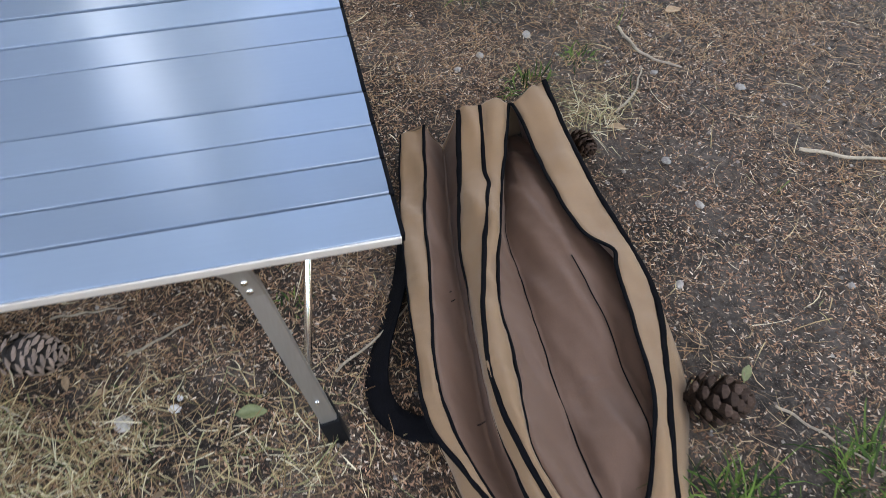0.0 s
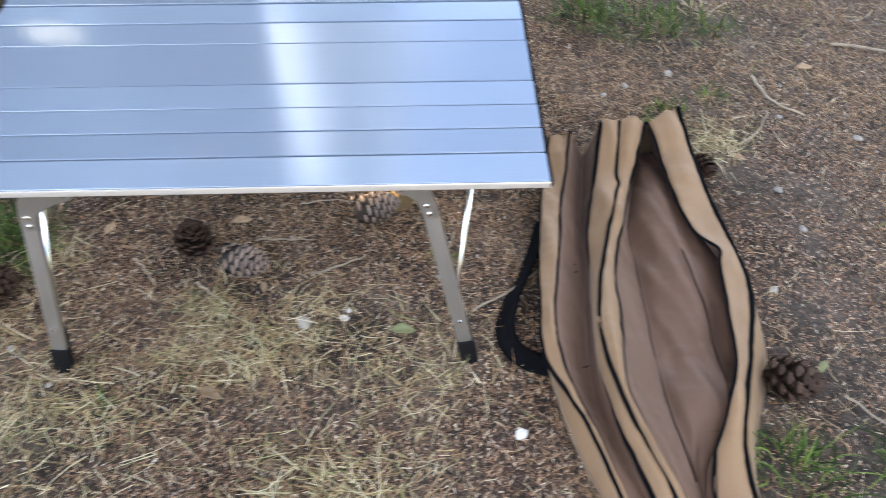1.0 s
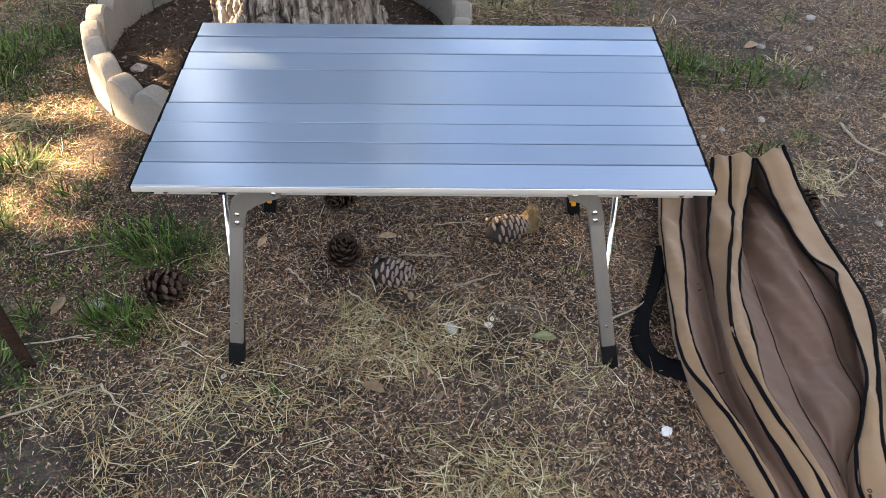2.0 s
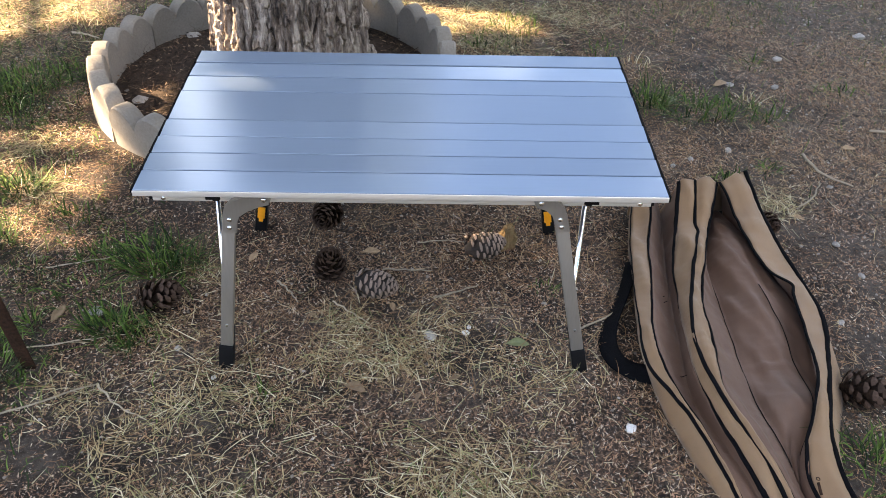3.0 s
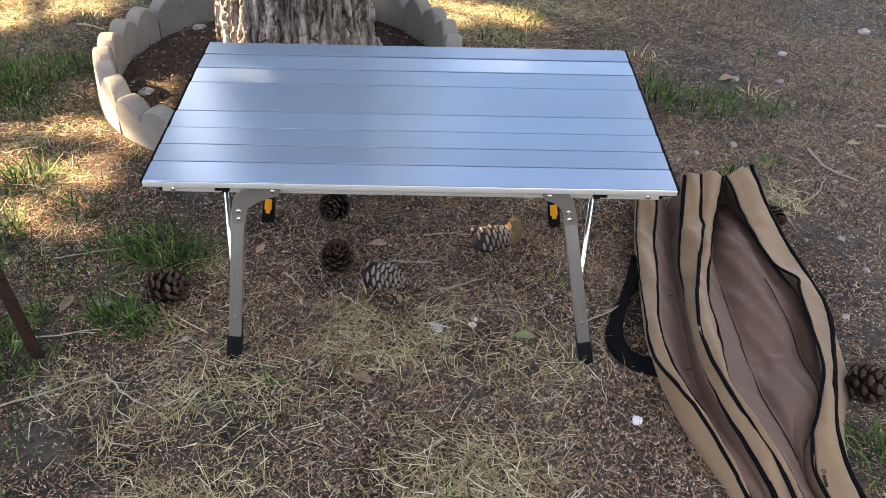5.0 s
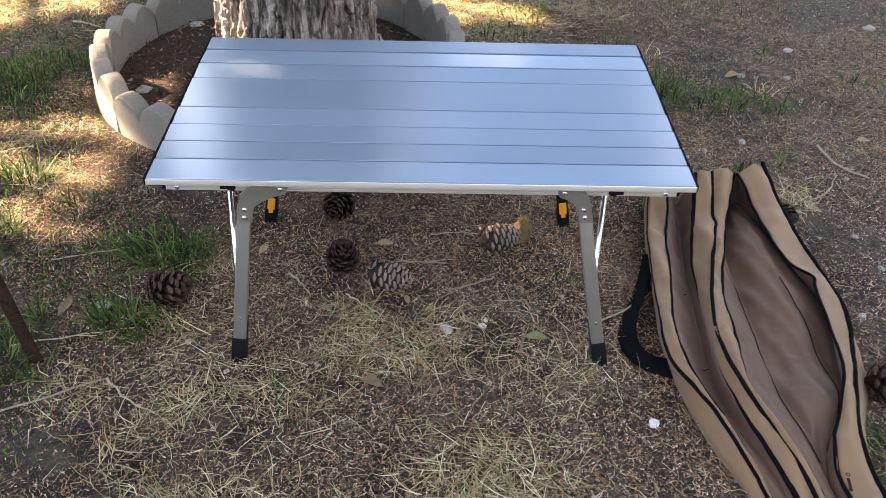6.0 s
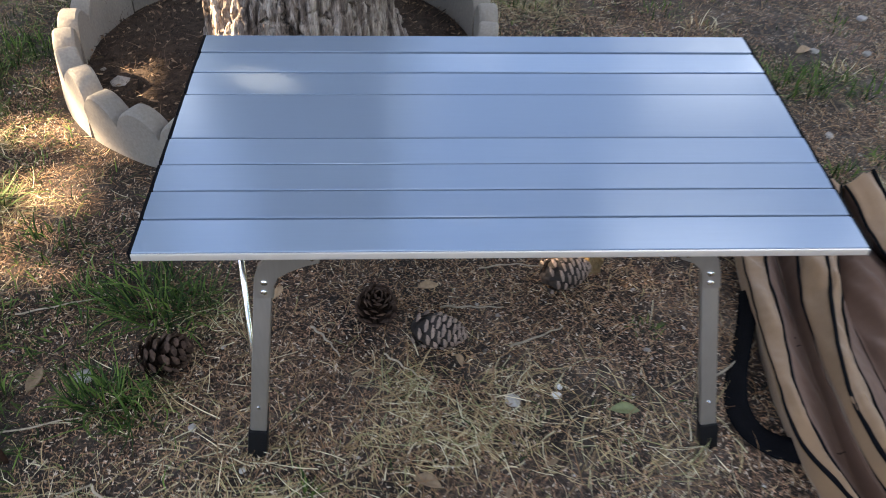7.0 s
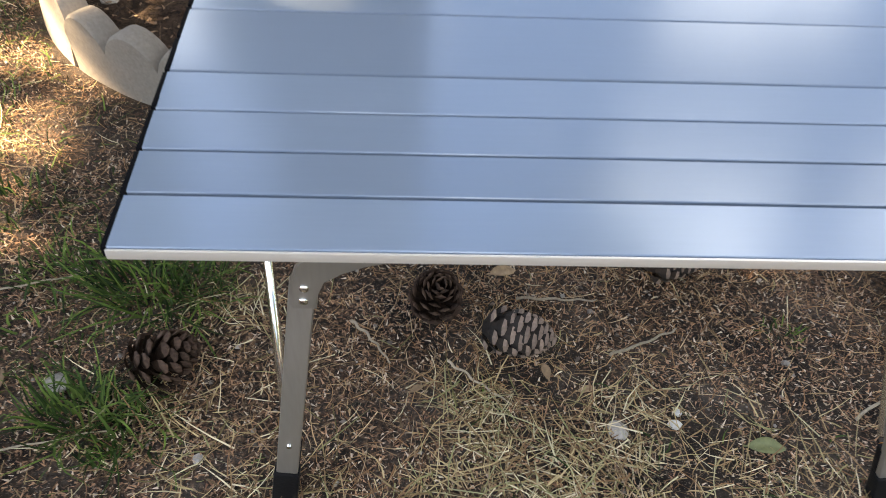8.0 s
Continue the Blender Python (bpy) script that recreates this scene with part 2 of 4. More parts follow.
# ---- building helpers ----
def mesh_from(bm, name, material_=None, smooth=True):
    me = bpy.data.meshes.new(name)
    for e in bm.edges:
        if len(e.link_faces) == 2 and e.calc_face_angle(0) > 0.6:
            e.smooth = False
    bm.to_mesh(me)
    bm.free()
    if smooth:
        for p in me.polygons:
            p.use_smooth = True
    if material_:
        me.materials.append(material_)
    return me


def thing(name, at, label, category, group="", kind=""):
    ob = new(name)
    ob.location = at
    ob.empty_display_size = 0.05
    return tagged(ob, label, category, group, kind)


def base_of(ob):
    v = Vector((0, 0, 0))
    while ob:
        v += ob.location
        ob = ob.parent
    return v


def part(name, bm, mat, parent, label="", smooth=True):
    """Links a bmesh, drawn in the world's coordinates, as one mesh under a thing or under a part that has no turn."""
    ob = new(name, mesh_from(bm, name, mat, smooth))
    ob.parent = parent
    ob.location = -base_of(parent)
    if label:
        ob["label"] = label
    return ob


def box(bm, lo, hi, bevel=0.0):
    lo, hi = Vector(lo), Vector(hi)
    made = bmesh.ops.create_cube(bm, size=1.0, matrix=Matrix.LocRotScale((lo + hi) / 2, None, hi - lo))
    if bevel:
        edges = list({e for v in made["verts"] for e in v.link_edges})
        bmesh.ops.bevel(bm, geom=edges, offset=bevel, segments=2, affect="EDGES", profile=0.6)


def tube(bm, pts, radius, sides=8, flat=1.0, taper=None):
    """A round rod, or a flat band, along a row of points."""
    pts = [Vector(p) for p in pts]
    rings = []
    for i, p in enumerate(pts):
        d = (pts[min(i + 1, len(pts) - 1)] - pts[max(i - 1, 0)]).normalized()
        side = d.cross(Vector((0, 0, 1)))
        side = side.normalized() if side.length > 1e-4 else Vector((1, 0, 0))
        up = side.cross(d).normalized()
        r = radius * (taper(i / (len(pts) - 1)) if taper else 1)
        rings.append([bm.verts.new(p + side * (r * math.cos(a)) + up * (r * flat * math.sin(a))) for a in (2 * math.pi * k / sides for k in range(sides))])
    for a, b in zip(rings, rings[1:]):
        for k in range(sides):
            bm.faces.new((a[k], a[(k + 1) % sides], b[(k + 1) % sides], b[k]))
    bm.faces.new(rings[0][::-1])
    bm.faces.new(rings[-1])


def beam(bm, a, b, wide, deep, across=(1, 0, 0), bevel=0.003):
    """A straight bevelled bar from a to b, wide along the vector across."""
    a, b = Vector(a), Vector(b)
    d = (b - a).normalized()
    x = Vector(across)
    x = (x - d * x.dot(d)).normalized()
    y = d.cross(x)
    m = Matrix((x, y, d)).transposed().to_4x4()
    m.translation = (a + b) / 2
    made = bmesh.ops.create_cube(bm, size=1.0, matrix=m @ Matrix.Diagonal((wide, deep, (b - a).length, 1)))
    if bevel:
        edges = list({e for v in made["verts"] for e in v.link_edges})
        bmesh.ops.bevel(bm, geom=edges, offset=bevel, segments=2, affect="EDGES", profile=0.6)


def glide(values, u):
    """A smooth curve through a row of numbers, at u from 0 to 1."""
    n = len(values) - 1
    f = min(max(u, 0), 1) * n
    i = min(int(f), n - 1)
    t = f - i
    p0, p1, p2, p3 = values[max(i - 1, 0)], values[i], values[i + 1], values[min(i + 2, n)]
    return 0.5 * (2 * p1 + (p2 - p0) * t + (2 * p0 - 5 * p1 + 4 * p2 - p3) * t * t + (3 * p1 - p0 - 3 * p2 + p3) * t ** 3)


def ground_height(x, y):
    """The lie of the soil: millimetres under the table, a little more further off."""
    r = np.hypot(x, y - 0.3)
    far = np.clip((r - 0.9) / 3, 0, 1)
    return ((0.003 + 0.02 * far) * np.sin(3.1 * x + 0.7) * np.sin(2.7 * y + 1.1) + 0.0025 * np.sin(13 * x + 2 * y) * np.sin(11 * y - 3 * x)
            + 0.0015 * np.sin(37 * x + 5) * np.sin(41 * y + 9 * x))


def patchiness(x, y, scale, seed):
    """Smooth random patches from 0 to 1."""
    rng = np.random.RandomState(seed)
    table = rng.rand(64, 64)
    u, v = x * scale + 100.3, y * scale + 100.7
    i, j = np.floor(u).astype(int), np.floor(v).astype(int)
    fu, fv = u - i, v - j
    fu, fv = fu * fu * (3 - 2 * fu), fv * fv * (3 - 2 * fv)
    g = lambda a, b: table[a % 64, b % 64]
    return (g(i, j) * (1 - fu) + g(i + 1, j) * fu) * (1 - fv) + (g(i, j + 1) * (1 - fu) + g(i + 1, j + 1) * fu) * fv


def quick_mesh(name, verts, faces, mat, smooth=False):
    me = bpy.data.meshes.new(name)
    verts = np.asarray(verts, dtype=np.float32)
    faces = np.asarray(faces, dtype=np.int32)
    k = faces.shape[1]
    me.vertices.add(len(verts))
    me.vertices.foreach_set("co", verts.ravel())
    me.loops.add(faces.size)
    me.loops.foreach_set("vertex_index", faces.ravel())
    me.polygons.add(len(faces))
    me.polygons.foreach_set("loop_start", np.arange(0, faces.size, k, dtype=np.int32))
    if smooth:
        me.polygons.foreach_set("use_smooth", np.ones(len(faces), dtype=bool))
    me.materials.append(mat)
    me.update(calc_edges=True)
    me.validate()
    return me


def ribbons(rng, root, heading, length, width, rise, droop, curl, segs=3):
    """Many thin blades at once: from each root a strip that heads off, rises and bends. All arrays of one length."""
    n = len(root)
    s = np.linspace(0, 1, segs + 1)
    verts = np.zeros((n, segs + 1, 2, 3))
    for k, t in enumerate(s):
        ang = heading + curl * t
        along = length * t
        cx = root[:, 0] + np.cos(ang) * along * np.cos(rise)
        cy = root[:, 1] + np.sin(ang) * along * np.cos(rise)
        cz = root[:, 2] + along * np.sin(rise) - droop * length * t * t
        w = width * (1 - 0.85 * t ** 2) * 0.5
        verts[:, k, 0] = np.stack([cx - np.sin(ang) * w, cy + np.cos(ang) * w, cz], 1)
        verts[:, k, 1] = np.stack([cx + np.sin(ang) * w, cy - np.cos(ang) * w, cz + w * 0.3], 1)
    base = np.arange(n)[:, None] * (2 * (segs + 1))
    quads = []
    for k in range(segs):
        quads.append(np.stack([base[:, 0] + 2 * k, base[:, 0] + 2 * k + 1, base[:, 0] + 2 * k + 3, base[:, 0] + 2 * k + 2], 1))
    return verts.reshape(-1, 3), np.concatenate(quads)


# ---- ground ----
def spaced():
    fine = np.linspace(-2.2, 2.6, 241)
    out = 2.6 + np.cumsum(0.03 * 1.22 ** np.arange(42))
    return np.concatenate([-(out[::-1]) + 0.4, fine, out])


def build_ground():
    xs, ys = spaced(), spaced()
    X, Y = np.meshgrid(xs, ys)
    Z = ground_height(X, Y)
    n = len(xs)
    idx = np.arange(n * n).reshape(n, n)
    f = np.stack([idx[:-1, :-1].ravel(), idx[:-1, 1:].ravel(), idx[1:, 1:].ravel(), idx[1:, :-1].ravel()], 1)
    ob = new("ground", quick_mesh("ground", np.stack([X.ravel(), Y.ravel(), Z.ravel()], 1), f, SOIL, True))
    return tagged(ob, "dark dusty campsite soil strewn with needle litter and gravel", "ground", kind="structure")


build_ground()


# ---- camping table ----
TOP0, SLOPE, CROSS = 0.424, 0.036, 0.003     # height of the front edge, rise towards the back, rise to one side


def top_z(x, y):
    return TOP0 + SLOPE * y + CROSS * x


table = thing("camping_table", (0, 0.26, 0), "folding camping table with brushed aluminium slats and grey legs", "table")
rng0 = random.Random(5)
STEP = 0.52 / 9


def build_slat(y0, y1, crown):
    """One hollow slat: gently crowned top, rounded long edges, a shallow lip below."""
    bm = bmesh.new()
    uv = bm.loops.layers.uv.new("UVMap")
    tilt = rng0.uniform(-0.035, 0.035)
    prof = []
    w = y1 - y0 - 0.0040
    for f, drop in ((0, 0.0008), (0.016, 0), (0.5, 0), (0.984, 0), (1, 0.0008)):
        prof.append((f * w, crown * (1 - (2 * f - 1) ** 2) + tilt * (f - 0.5) * w - drop))
    prof += [(w, -0.003), (w, -0.011), (0, -0.011), (0, -0.003)]
    cols = []
    for i in range(13):
        x = -0.447 + 0.894 * i / 12
        cols.append([bm.verts.new((x, y0 + 0.0014 + py, top_z(x, y0 + py) + pz)) for py, pz in prof])
    n = len(prof)
    for a, b in zip(cols, cols[1:]):
        for k in range(n):
            bm.faces.new((a[k], b[k], b[(k + 1) % n], a[(k + 1) % n]))
    for col in (cols[0], cols[-1][::-1]):
        bm.faces.new([bm.verts.new(v.co) for v in col])
    for fc in bm.faces:
        for lp in fc.loops:
            lp[uv].uv = (lp.vert.co.y, lp.vert.co.x)
    return bm


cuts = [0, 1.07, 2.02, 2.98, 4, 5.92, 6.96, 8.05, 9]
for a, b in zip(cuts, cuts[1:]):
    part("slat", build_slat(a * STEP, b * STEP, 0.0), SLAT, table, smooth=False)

bm = bmesh.new()
beam(bm, (-0.4475, -0.0012, top_z(-0.45, 0) - 0.0055), (0.4475, -0.0012, top_z(0.45, 0) - 0.0055), 0.0095, 0.0026, (0, 0, 1), 0.0008)
part("front_lip", bm, RAIL, table, "pale satin aluminium lip along the front edge")

for sx in (-1, 1):
    for k in range(9):
        y0, x = k * STEP, sx * 0.4492
        bm = bmesh.new()
        beam(bm, (x, y0 + 0.0015, top_z(x, y0) - 0.0062), (x, y0 + STEP - 0.0015, top_z(x, y0 + STEP) - 0.0062), 0.006, 0.0125, (1, 0, 0), 0.002)
        part("end_cap", bm, CORD, table, "black slat end cap")


def rail(name_, y, face):
    """Extruded edge rail with two grooves, shorter than the top."""
    bm = bmesh.new()
    prof = [(0, -0.0115), (0, -0.024), (0.0012, -0.0245), (0.0012, -0.027), (0, -0.0275), (0, -0.038), (0.0012, -0.0385), (0.0012, -0.041), (0, -0.0415),
            (0, -0.046), (0.0012, -0.0465), (0.0012, -0.048), (0, -0.0485), (0, -0.052), (0.018, -0.052), (0.018, -0.0115)]
    ends = []
    for x in (-0.434, 0.434):
        ends.append([bm.verts.new((x, y + face * py, top_z(x, y) + pz)) for py, pz in prof])
    n = len(prof)
    for k in range(n):
        bm.faces.new((ends[0][k], ends[1][k], ends[1][(k + 1) % n], ends[0][(k + 1) % n]))
    bm.faces.new(ends[0])
    bm.faces.new(ends[1][::-1])
    bmesh.ops.recalc_face_normals(bm, faces=bm.faces[:])
    ob = part(name_, bm, RAIL, table, "pale satin aluminium edge rail with grooves", smooth=False)
    return ob


front_rail = rail("rail", 0.045, 1)
back_rail = rail("rail", 0.475, -1)
for x in (-0.415, 0.415):
    bm = bmesh.new()
    bmesh.ops.create_uvsphere(bm, u_segments=10, v_segments=6, radius=0.0042, matrix=Matrix.Translation((x, 0.0445, top_z(x, 0) - 0.0455)) @ Matrix.Diagonal((1, 0.5, 1, 1)))
    part("screw", bm, CHROME, front_rail)
for x in (-0.330, 0.330):
    bm = bmesh.new()
    box(bm, (x - 0.013, 0.0435, top_z(x, 0) - 0.0475), (x + 0.013, 0.049, top_z(x, 0) - 0.0405), 0.001)
    box(bm, (x - 0.005 * (1 if x > 0 else -1) - 0.006, 0.0432, top_z(x, 0) - 0.0500), (x - 0.005 * (1 if x > 0 else -1) + 0.006, 0.049, top_z(x, 0) - 0.046), 0.001)
    part("slot", bm, RUBBER, front_rail)
for x in (-0.437, 0.437):
    bm = bmesh.new()
    box(bm, (x - 0.003, 0.046, top_z(x, 0.0) - 0.050), (x + 0.003, 0.474, top_z(x, 0.0) - 0.018), 0.001)
    part("side_rail", bm, RUBBER, table, "dark side rail under the top")


def build_leg(sx, front):
    """A flat tubular leg: elbow plate with rivets, channel, lower tube, black boot with an orange catch."""
    y_top, y_foot = (0.046, 0.012) if front else (0.474, 0.473)
    out = -1 if front else 1
    knee = Vector(((0.278 if sx > 0 else -0.305), y_top, 0.352))
    foot = Vector((sx * 0.351 if front else (0.339 if sx > 0 else -0.362), y_foot, 0.0))
    d = (foot - knee).normalized()
    bm = bmesh.new()
    beam(bm, knee + d * 0.01, foot - d * 0.05, 0.024, 0.013, (1, 0, 0), 0.003)
    leg = part("leg", bm, LEG, table)
    # elbow plate, cut from sheet: the arm runs inwards to a pivot on the rail
    lift = 0.0 if front else 0.015
    if sx > 0:
        pts = [(0.2285, 0.384), (0.233, 0.375), (0.250, 0.369), (0.262, 0.358), (0.268, 0.342), (0.2725, 0.322), (0.2975, 0.324), (0.2905, 0.352),
               (0.284, 0.372), (0.276, 0.384), (0.262, 0.392), (0.243, 0.394), (0.232, 0.392)]
        studs = ((0.240, 0.385, 0.0052), (0.2768, 0.351, 0.0048), (0.2805, 0.335, 0.0048))
    else:
        pts = [(0.2285, 0.382), (0.233, 0.372), (0.250, 0.367), (0.270, 0.358), (0.287, 0.346), (0.293, 0.330), (0.2955, 0.311), (0.319, 0.311), (0.3165, 0.346),
               (0.310, 0.368), (0.297, 0.381), (0.278, 0.387), (0.258, 0.390), (0.236, 0.391)]
        studs = ((0.240, 0.383, 0.0052), (0.3045, 0.340, 0.0048), (0.3065, 0.323, 0.0048))
    pts = [(a, b + lift) for a, b in pts]
    bm = bmesh.new()
    yb = (0.0435 if front else 0.4765)
    loops = []
    for yy in (yb, yb + out * 0.009):
        loops.append([bm.verts.new((sx * px, yy, pz)) for px, pz in pts])
    bm.faces.new(loops[0])
    bm.faces.new(loops[1][::-1])
    for k in range(len(pts)):
        bm.faces.new((loops[0][k], loops[1][k], loops[1][(k + 1) % len(pts)], loops[0][(k + 1) % len(pts)]))
    bmesh.ops.recalc_face_normals(bm, faces=bm.faces[:])
    bmesh.ops.bevel(bm, geom=[e for e in bm.edges if abs(e.verts[0].co.y - e.verts[1].co.y) < 1e-6], offset=0.0015, segments=2, affect="EDGES")
    part("elbow_plate", bm, LEG, leg, "grey elbow bracket", smooth=False)
    yr = yb + out * 0.0095
    for px, pz, r in studs:
        b2 = bmesh.new()
        bmesh.ops.create_uvsphere(b2, u_segments=12, v_segments=8, radius=r, matrix=Matrix.Translation((sx * px, yr, pz + lift)) @ Matrix.Diagonal((1, 0.55, 1, 1)))
        part("rivet", b2, CHROME, leg)
    if front:
        b2 = bmesh.new()
        hp = foot - d * 0.108 + Vector((0, -0.007, 0))
        bmesh.ops.create_cone(b2, cap_ends=True, segments=12, radius1=0.0035, radius2=0.0025, depth=0.003, matrix=Matrix.Translation(hp) @ Euler((radians(90), 0, 0)).to_matrix().to_4x4())
        part("pin", b2, CHROME, leg)
    bm = bmesh.new()
    beam(bm, foot - d * 0.058, foot + d * 0.001, 0.029, 0.021, (1, 0, 0), 0.004)
    boot = part("foot", bm, RUBBER, leg, "black rubber boot")
    # catch on the face that looks towards the table's inside at the front, outwards at the back
    cy = 0.0075 if front else -0.0075
    bm = bmesh.new()
    c0, c1 = foot - d * 0.098, foot - d * 0.045
    beam(bm, c0 + Vector((0, cy, 0)), c1 + Vector((0, cy, 0)), 0.026, 0.012, (1, 0, 0), 0.003)
    part("catch_body", bm, RUBBER, leg)
    bm = bmesh.new()
    c0, c1 = (foot - d * 0.092, foot - d * 0.062) if front else (foot - d * 0.076, foot - d * 0.046)
    cz = cy + (0.007 if front else -0.007)
    beam(bm, c0 + Vector((0, cz, 0)), c1 + Vector((0, cz, 0)), 0.017, 0.006, (1, 0, 0), 0.0015)
    beam(bm, c1 + Vector((0, cz, 0.002)), c1 + d * 0.010 + Vector((0, cz, 0)), 0.010, 0.006, (1, 0, 0), 0.0015)
    part("catch_tab", bm, ORANGE, leg, "orange locking tab")


for front in (True, False):
    for sx in (-1, 1):
        build_leg(sx, front)
for sx in (-1, 1):
    bm = bmesh.new()
    x0, x1 = (0.319, 0.404) if sx > 0 else (-0.340, -0.420)
    tube(bm, [(x0, 0.034, 0.106), ((x0 + x1) / 2, 0.235, 0.25), (x1, 0.44, 0.392 + CROSS * x1)], 0.0058, 12)
    part("brace", bm, TUBE, table, "thin polished aluminium diagonal brace")


# ---- canvas bag ----
bag = thing("storage_bag", (0.68, 0.12, 0), "open tan canvas carry bag with black binding lying on the soil", "bag")
STATIONS = [0.56 - 0.06 * k for k in range(15)] + [-0.335]
# across the bag: x of each long line from the far end to the near end, and its height at even steps
LINES = {
    "foot_a": ([0.551, 0.539, 0.528, 0.519, 0.511, 0.504, 0.498, 0.492, 0.485, 0.484, 0.490, 0.496, 0.508, 0.525, 0.546], [0.0, 0.0]),
    "edge_a": ([0.546, 0.534, 0.523, 0.512, 0.504, 0.496, 0.489, 0.483, 0.476, 0.470, 0.476, 0.504, 0.529, 0.546, 0.563], [0.078, 0.050, 0.050, 0.050, 0.050, 0.050, 0.045]),
    "rim_a": ([0.590, 0.578, 0.567, 0.555, 0.544, 0.535, 0.524, 0.513, 0.502, 0.498, 0.504, 0.516, 0.535, 0.552, 0.568], [0.092, 0.060, 0.055, 0.054, 0.055, 0.055, 0.050]),
    "floor_a": ([0.632, 0.622, 0.611, 0.602, 0.593, 0.586, 0.579, 0.573, 0.568, 0.560, 0.556, 0.556, 0.566, 0.582, 0.600], [0.004, 0.006, 0.006, 0.006, 0.008, 0.012, 0.030]),
    "rim_b": ([0.654, 0.641, 0.629, 0.616, 0.601, 0.590, 0.584, 0.578, 0.572, 0.566, 0.562, 0.566, 0.574, 0.590, 0.610], [0.110, 0.066, 0.044, 0.034, 0.038, 0.048, 0.048]),
    "rim_c": ([0.694, 0.683, 0.673, 0.663, 0.648, 0.627, 0.609, 0.591, 0.579, 0.571, 0.571, 0.581, 0.595, 0.614, 0.638], [0.110, 0.076, 0.070, 0.068, 0.070, 0.070, 0.064]),
    "rim_d": ([0.748, 0.728, 0.709, 0.689, 0.670, 0.651, 0.633, 0.620, 0.618, 0.611, 0.600, 0.596, 0.607, 0.626, 0.651], [0.106, 0.068, 0.060, 0.058, 0.058, 0.062, 0.062]),
    "fold_a": ([0.752, 0.734, 0.716, 0.699, 0.684, 0.681, 0.680, 0.678, 0.676, 0.672, 0.672, 0.671, 0.671, 0.674, 0.680], [0.004, 0.012, 0.014, 0.012, 0.012, 0.015, 0.040]),
    "belly": ([0.754, 0.738, 0.734, 0.729, 0.724, 0.720, 0.722, 0.724, 0.726, 0.723, 0.722, 0.719, 0.706, 0.690, 0.686], [0.008, 0.042, 0.054, 0.046, 0.038, 0.030, 0.044, 0.020]),
    "fold_b": ([0.757, 0.744, 0.752, 0.757, 0.760, 0.759, 0.763, 0.770, 0.775, 0.773, 0.772, 0.766, 0.740, 0.706, 0.690], [0.008, 0.050, 0.066, 0.058, 0.044, 0.030, 0.042, 0.019]),
    "wall_e": ([0.790, 0.806, 0.820, 0.832, 0.842, 0.850, 0.856, 0.852, 0.838, 0.824, 0.810, 0.786, 0.752, 0.716, 0.696], [0.004, 0.008, 0.008, 0.008, 0.010, 0.016, 0.044]),
    "rim_e": ([0.751, 0.760, 0.766, 0.770, 0.776, 0.790, 0.816, 0.813, 0.805, 0.796, 0.788, 0.767, 0.738, 0.708, 0.696], [0.112, 0.082, 0.074, 0.068, 0.070, 0.070, 0.060]),
    "edge_b": ([0.826, 0.831, 0.838, 0.844, 0.851, 0.858, 0.863, 0.863, 0.854, 0.835, 0.814, 0.791, 0.769, 0.756, 0.756], [0.118, 0.074, 0.058, 0.052, 0.060, 0.062, 0.055]),
    "foot_b": ([0.838, 0.846, 0.856, 0.864, 0.872, 0.879, 0.885, 0.888, 0.884, 0.876, 0.860, 0.834, 0.806, 0.786, 0.780], [0.0, 0.0]),
}
FAR_END = {"edge_b": 0.020, "foot_b": 0.030, "rim_c": -0.014, "rim_d": -0.016, "rim_b": -0.016, "edge_a": -0.026, "foot_a": -0.010, "rim_a": -0.024, "rim_e": -0.024}
for xs_, zs in LINES.values():
    xs_.append(xs_[-1] + 0.012)
    zs.append(zs[-1] * 0.45)


def bag_point(name_, u):
    """A point of a long line: the smooth curve, with the slack of soft cloth."""
    xs_, zs = LINES[name_]
    y = glide(STATIONS, u)
    k = 7.3 * list(LINES).index(name_)
    slack = 0.0018 * noise.noise(Vector((y * 11, k, 0))) + 0.0012 * noise.noise(Vector((y * 31, k, 5)))
    drop = 0.007 * noise.noise(Vector((y * 7.5, k, 9))) + 0.003 * noise.noise(Vector((y * 21, k, 3)))
    kink = 0.010 * math.exp(-((y - 0.205) / 0.020) ** 2) if name_ == "rim_e" else 0.006 * math.exp(-((y - 0.395) / 0.018) ** 2) if name_ == "rim_c" else 0
    z = glide(zs, u)
    y += FAR_END.get(name_, 0) * max(0.0, 1 - u / 0.2)
    return Vector((glide(xs_, u) + slack + kink, y + (0.012 * math.sin(k) if u > 0.93 else 0) * (u - 0.93) / 0.07, max(0.0, z + (drop if z > 0.03 else 0))))


